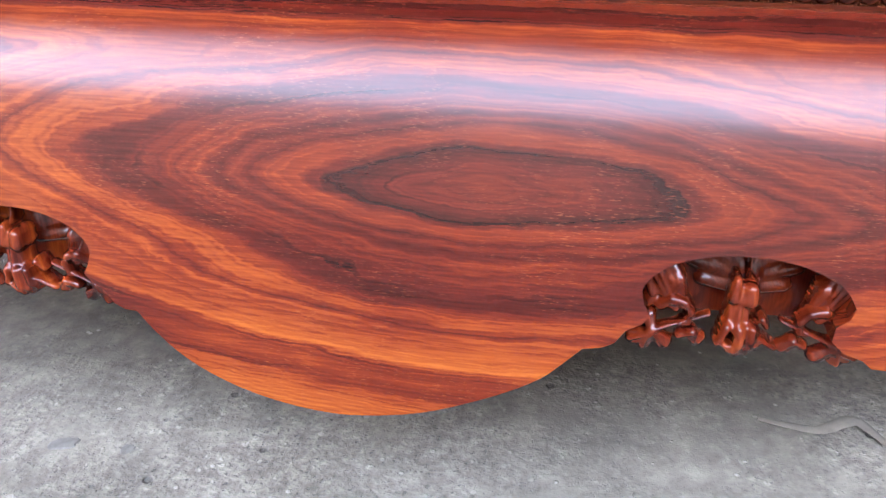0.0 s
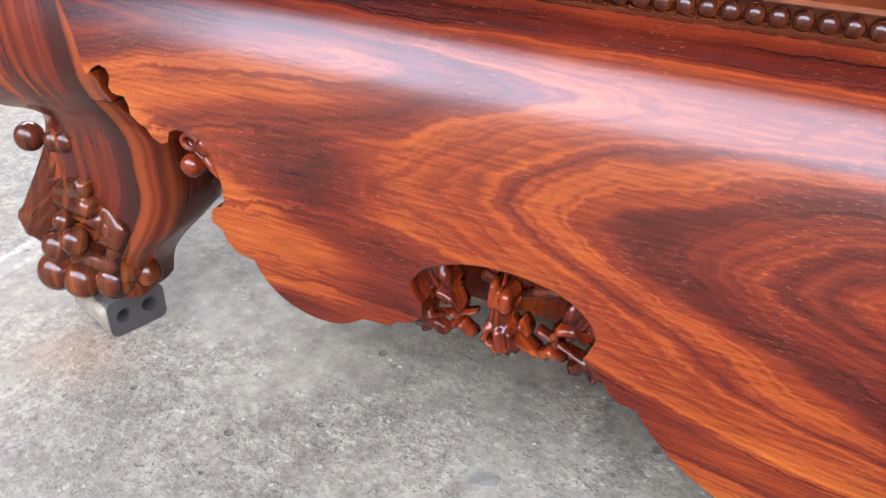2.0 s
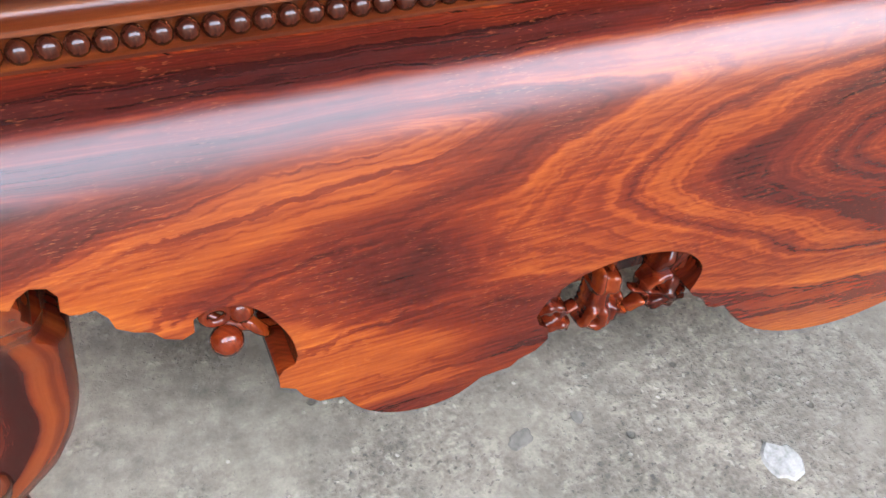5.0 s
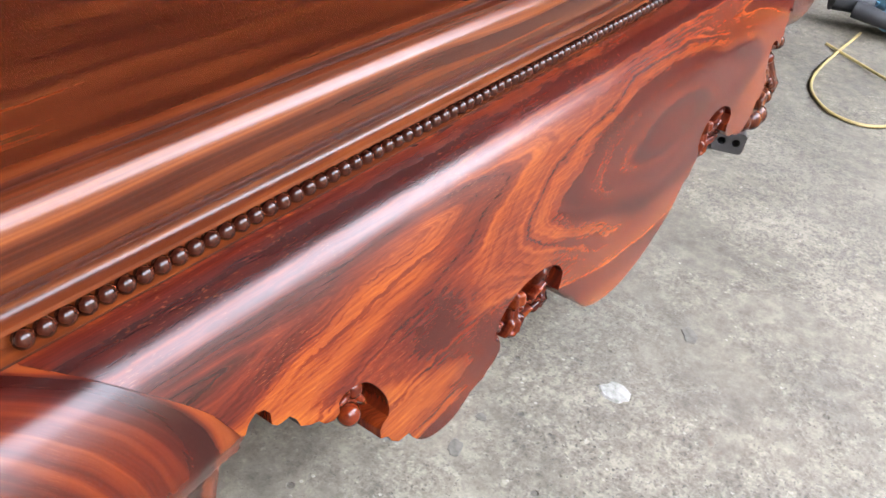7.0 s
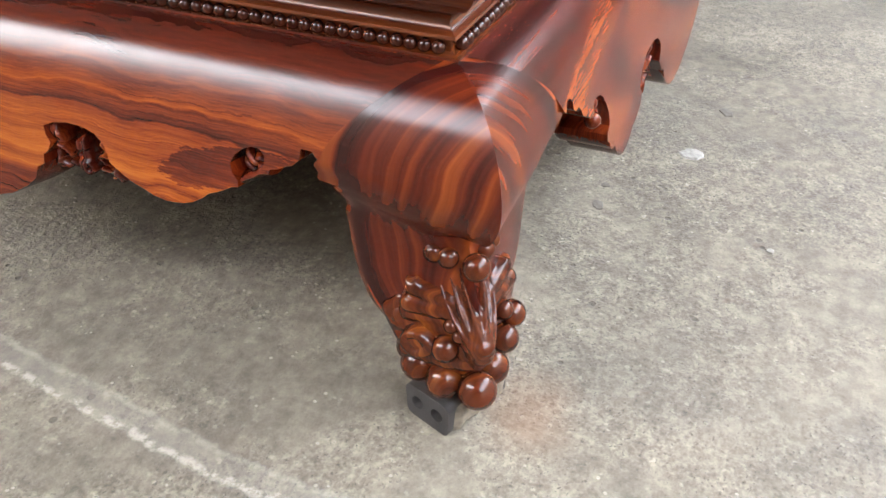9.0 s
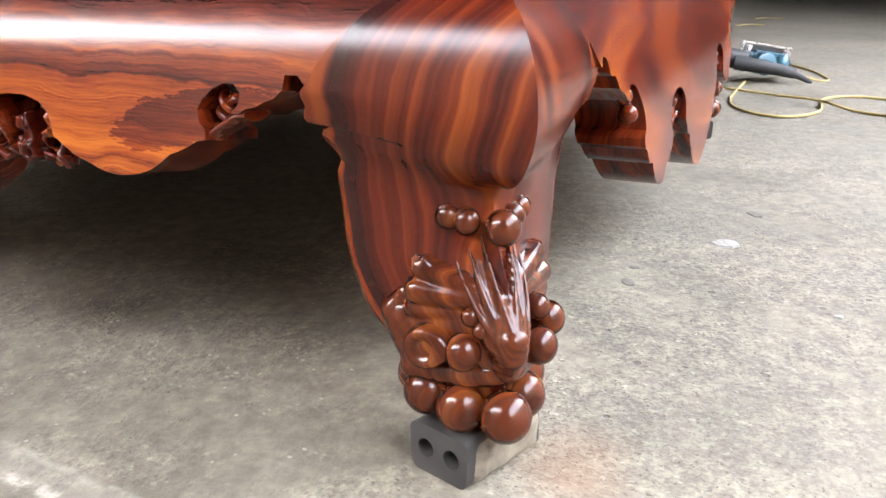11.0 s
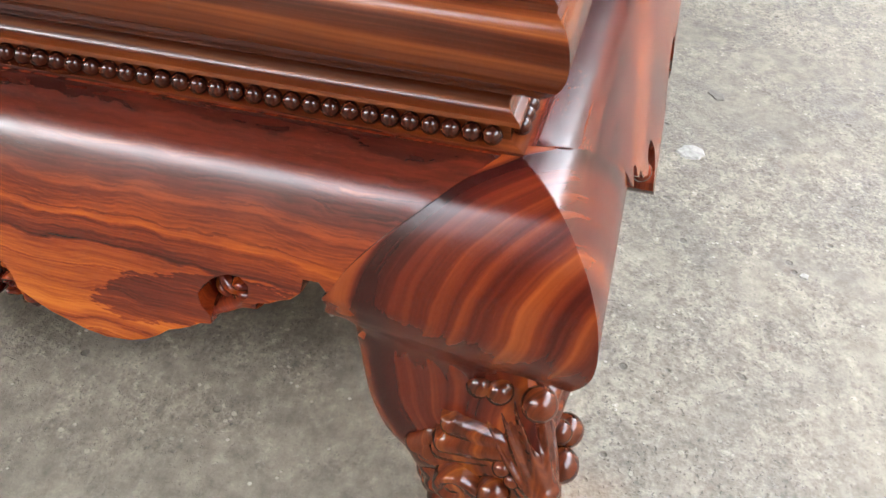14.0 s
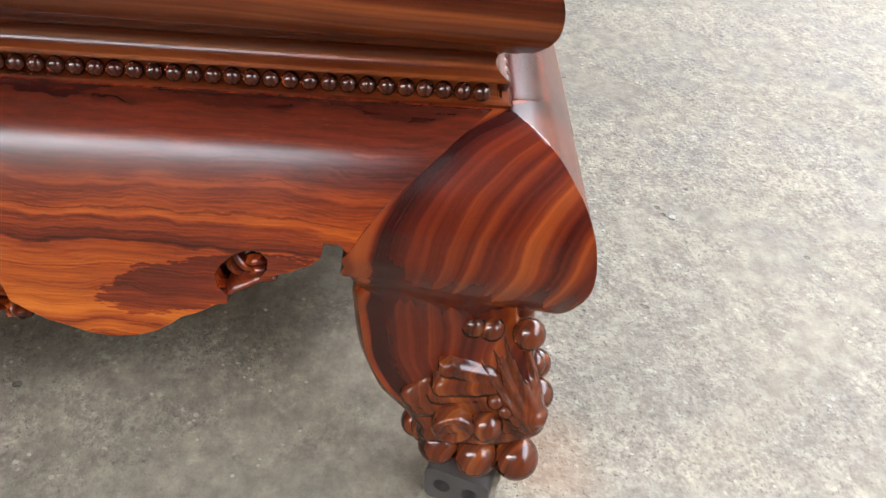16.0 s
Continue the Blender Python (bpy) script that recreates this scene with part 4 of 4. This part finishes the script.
ARCH_D = face_out(0.26, PROFILE_LONG) - 0.019
arch_carving(front, on_front, 0.556, ARCH_D)
arch_carving(front, on_front, LONG - 0.552, ARCH_D, 1.0, 0.305)
hole_carving(front, on_front, face_out(0.33, PROFILE_LONG))
hole_carving(front, on_front, face_out(0.33, PROFILE_LONG), lambda u: LONG - u)
END_D = face_out(0.33, PROFILE_CROSS) - 0.012
arch_carving(end, on_end, 0.463, END_D, 0.62, 0.347)
b = bmesh.new()
path = curve_points([tuple(on_end(u, END_D - .014, z)) for u, z in ((.188, .343), (.200, .341), (.211, .334), (.222, .328), (.232, .321))], 5)
petal(b, path, np.full(len(path), .022), np.full(len(path), .0075), (0, 0, -1), 20)
part("carved_bridge", b, end_wood, end, smooth=75)
for pts in ([(.224, END_D - .02, .362), (.220, END_D - .008, .354), (.213, END_D - .006, .347), (.204, END_D - .012, .342)],
            [(.232, END_D - .024, .348), (.226, END_D - .012, .341), (.218, END_D - .010, .337), (.208, END_D - .014, .336)],
            [(.215, END_D - .02, .344), (.208, END_D - .006, .354), (.200, END_D - .004, .356), (.192, END_D - .012, .350)],
            [(.214, END_D - .02, .338), (.205, END_D - .006, .344), (.196, END_D - .006, .345), (.188, END_D - .014, .342)]):
    leaf_blade(end, on_end, pts, .006, .007)


# ---- bricks under the feet ----
def brick():
    """A short two-holed brick, worn round at its corners."""
    b = bmesh.new()
    l, w, h, r = 0.056, 0.037, 0.052, 0.010
    holes = [(-0.0165, 0.027), (0.0165, 0.027)]
    rad, n = 0.0100, 16
    outline = []
    for cy, cz, a0 in ((w - r, h - r, 0), (-w + r, h - r, 90), (-w + r, r, 180), (w - r, r, 270)):
        for k in range(5):
            a = radians(a0 + k * 22.5)
            outline.append((cy + r * math.cos(a), cz + r * math.sin(a)))
    ends = []
    for s in (-1, 1):
        loop = [b.verts.new((s * l, y + 0.002 * noise.noise((y * 40, z * 40, s)), z)) for y, z in outline]
        rims = [[b.verts.new((s * l, cy + rad * math.cos(2 * math.pi * k / n), cz + rad * math.sin(2 * math.pi * k / n))) for k in range(n)] for cy, cz in holes]
        edges = []
        for ring in [loop] + rims:
            edges += [b.edges.new((ring[k], ring[(k + 1) % len(ring)])) for k in range(len(ring))]
        bmesh.ops.triangle_fill(b, use_beauty=True, use_dissolve=False, edges=edges)
        ends.append((loop, rims))
    (l0, r0), (l1, r1) = ends
    for p, q in [(l0, l1)] + list(zip(r0, r1)):
        for k in range(len(p)):
            j = (k + 1) % len(p)
            b.faces.new((p[k], p[j], q[j], q[k]))
    thing = part("brick", b, brick_mat, smooth=40)
    # old mortar sticking to one long side
    b = bmesh.new()
    grid = []
    for i in range(13):
        row = []
        for k in range(8):
            x, z = -l + 0.008 + (2 * l - 0.008) * i / 12, 0.003 + (h - 0.008) * k / 7
            rim = i in (0, 12) or k in (0, 7)
            row.append(b.verts.new((x + (0.004 * noise.noise((x * 60, z * 60, 3)) if rim else 0), -w + 0.004 if rim else -w - 0.004 - 0.004 * noise.noise((x * 45, z * 45, 1)), z + (0.003 * noise.noise((x * 70, z * 30, 7)) if k == 7 else 0))))
        grid.append(row)
    for p, q in zip(grid, grid[1:]):
        for k in range(7):
            b.faces.new((p[k], q[k], q[k + 1], p[k + 1]))
    part("mortar", b, mortar_mat, thing, "pale grey-brown mortar crust", smooth=60)
    return thing


first_brick = tagged(brick(), "short sooty two-holed brick under a carved foot", "brick", "bricks under the feet")
first_brick.matrix_basis = pose(-0.014, -0.010, 0, 0, 0, -20)
for bx, by, turn in ((LONG + 0.010, -0.014, 20), (LONG + 0.012, CROSS + 0.012, -10), (-0.012, CROSS + 0.012, 15)):
    copy_thing(first_brick, pose(bx, by, 0, 0, 0, turn))


# ---- loose things on the floor ----
def flake(name, at, size, height, material, seed, label, category, stretch=1.0, turn=0.0):
    rng = random.Random(seed)
    b = bmesh.new()
    n = 18
    low, high = [], []
    for k in range(n):
        a = 2 * math.pi * k / n
        r = size * (rng.uniform(0.72, 1.08) if k % 2 else rng.uniform(0.80, 1.0))
        x, y = r * math.cos(a) * stretch, r * math.sin(a)
        low.append(b.verts.new((x, y, 0)))
        high.append(b.verts.new((x * 0.88, y * 0.88, height * rng.uniform(0.8, 1.1))))
    for k in range(n):
        j = (k + 1) % n
        b.faces.new((low[k], low[j], high[j], high[k]))
    b.faces.new(high)
    b.faces.new(low[::-1])
    ob = part(name, b, material, smooth=30)
    ob.matrix_basis = pose(*at, 0.0, 0, 0, turn)
    return tagged(ob, label, category)


flake("plaster_flake", (0.778, -0.184), 0.025, 0.0028, chip_mat, 3, "small white plaster flake on the concrete", "debris")
flake("plaster_flake", (0.50, -0.36), 0.007, 0.003, chip_mat, 5, "tiny white plaster crumb on the concrete", "debris")
flake("stone_chip", (0.528, -0.061), 0.012, 0.0015, pebble_mat, 7, "dark flat stone chip pressed in the concrete", "debris", 1.5, 20)
flake("stone_chip", (0.599, -0.058), 0.008, 0.0012, pebble_mat, 8, "dark flat stone chip pressed in the concrete", "debris", 1.3, 70)
flake("stone_chip", (0.988, -0.222), 0.014, 0.0018, pebble_mat, 9, "dark grey stone chip on the concrete", "debris", 1.8, 30)


def tool():
    """A belt sander lying on its side: motor housing, handle, belt frame with its rollers, and cord grip."""
    thing = tagged(new("belt_sander"), "teal and black belt sander lying on the concrete floor", "power tool")

    def piece(name, build, material, parent=thing):
        b = bmesh.new()
        build(b)
        return part(name, b, material, parent)

    housing = piece("housing", lambda b: box(b, (-0.055, -0.045, 0.022), (0.115, 0.050, 0.108), 0.020), teal_mat)
    piece("motor", lambda b: tube(b, [(-0.01, -0.085, 0.062), (-0.01, -0.080, 0.062), (-0.01, 0.060, 0.062)], [0.034, 0.044, 0.046], 22), teal_mat)
    for k in range(4):
        piece("vent_slot", lambda b: box(b, (0.030 + 0.018 * k, -0.048, 0.045), (0.038 + 0.018 * k, -0.044, 0.090), 0.001), black_mat, housing)
    piece("dust_outlet", lambda b: tube(b, curve_points([(-0.05, 0.015, 0.055), (-0.11, 0.012, 0.062), (-0.175, 0.010, 0.055), (-0.185, 0.010, 0.054)], 4), [0.040] * 11 + [0.043, 0.043], 16), black_mat)
    handle = piece("handle", lambda b: tube(b, curve_points([(-0.12, -0.040, 0.050), (-0.05, -0.075, 0.052), (0.03, -0.088, 0.050), (0.11, -0.085, 0.044)], 5), [0.030 - 0.0006 * i for i in range(16)], 14), black_mat)
    piece("front_knob", lambda b: blob(b, (0.066, -0.052, 0.070), (0.026, 0.030, 0.040), rings=10, segs=16), teal_mat)
    frame_part = piece("belt_frame", lambda b: (box(b, (-0.060, 0.054, 0.130), (0.150, 0.064, 0.136), 0.002), box(b, (-0.060, 0.052, 0.020), (0.150, 0.066, 0.030), 0.003),
                                               box(b, (-0.066, 0.052, 0.020), (-0.054, 0.066, 0.138), 0.003), box(b, (0.140, 0.052, 0.020), (0.152, 0.066, 0.138), 0.003)), steel_mat)
    piece("sanding_belt", lambda b: box(b, (-0.050, 0.048, 0.032), (0.138, 0.058, 0.126), 0.004), black_mat, frame_part)
    for sx in (-0.040, 0.128):
        piece("belt_roller", lambda b: tube(b, [(sx, 0.052, 0.034), (sx, 0.052, 0.124)], 0.017, 16), steel_mat, frame_part)
    piece("trigger", lambda b: box(b, (0.000, -0.070, 0.060), (0.040, -0.058, 0.074), 0.004), black_mat, handle)
    piece("cord_grip", lambda b: tube(b, [(0.10, -0.085, 0.045), (0.14, -0.088, 0.035), (0.19, -0.09, 0.020)], [0.016, 0.013, 0.009], 12), black_mat)
    return thing


tool().matrix_basis = pose(2.99, -0.11, 0.012, 0, 9, -62)
for pts, label in (([(2.92, -0.075, .006), (2.38, -0.061, .006), (2.167, -0.139, .006), (2.13, -0.257, .006), (2.266, -0.345, .006), (2.55, -0.365, .006), (2.646, -0.50, .006), (2.54, -0.76, .006), (2.8, -1.3, .006)],
                    "long yellow power cord looped on the floor"),
                   ([(3.06, -0.28, .02), (3.04, -0.35, .006), (3.10, -0.385, .006), (3.38, -0.32, .006), (3.60, -0.21, .006), (3.9, -0.05, .006)], "yellow power cord of the sander"),
                   ([(2.70, -0.016, .0062), (2.55, -0.20, .010), (2.42, -0.345, .0185), (2.30, -0.47, .006), (2.15, -0.75, .006)], "yellow power cord crossing the floor"),
                   ([(5.97, 0.19, .006), (6.13, 0.11, .006), (6.11, -0.00, .006)], "yellow power cord lying in the dim end of the shed"),
                   ([(6.79, 0.10, .006), (6.97, 0.01, .006), (6.87, -0.10, .006)], "yellow power cord lying in the dim end of the shed")):
    b = bmesh.new()
    tube(b, curve_points(pts, 8), 0.0048, 8)
    tagged(part("power_cord", b, cord_mat), label, "cord", "cords on the floor")

b = bmesh.new()
path = curve_points([(1.272, 0.116, 0.003), (1.308, 0.105, 0.006), (1.338, 0.107, 0.004), (1.373, 0.125, 0.008), (1.389, 0.114, 0.006), (1.406, 0.086, 0.003)], 6)
t = np.linspace(0, 1, len(path))
petal(b, path, np.interp(t, [0, .2, .6, 1], [.002, .006, .009, .004]), np.full(len(path), 0.002), (0, 0, 1), 8)
tagged(part("dry_husk", b, husk_mat), "pale curled dry husk lying under the bed's edge", "debris")

# stored timber in the dim end of the shed
rng = random.Random(4)
at = 1.6
for i in range(16):
    wide, tall = rng.uniform(0.14, 0.34), rng.uniform(1.3, 2.4)
    b = bmesh.new()
    box(b, (0, 0, 0), (rng.uniform(0.03, 0.07), wide, tall), 0.006)
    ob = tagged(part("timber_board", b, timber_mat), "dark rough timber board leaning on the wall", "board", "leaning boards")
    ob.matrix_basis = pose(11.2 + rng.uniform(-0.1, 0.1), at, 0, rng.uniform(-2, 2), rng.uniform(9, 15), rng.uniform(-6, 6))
    at -= wide + rng.uniform(0.02, 0.16)
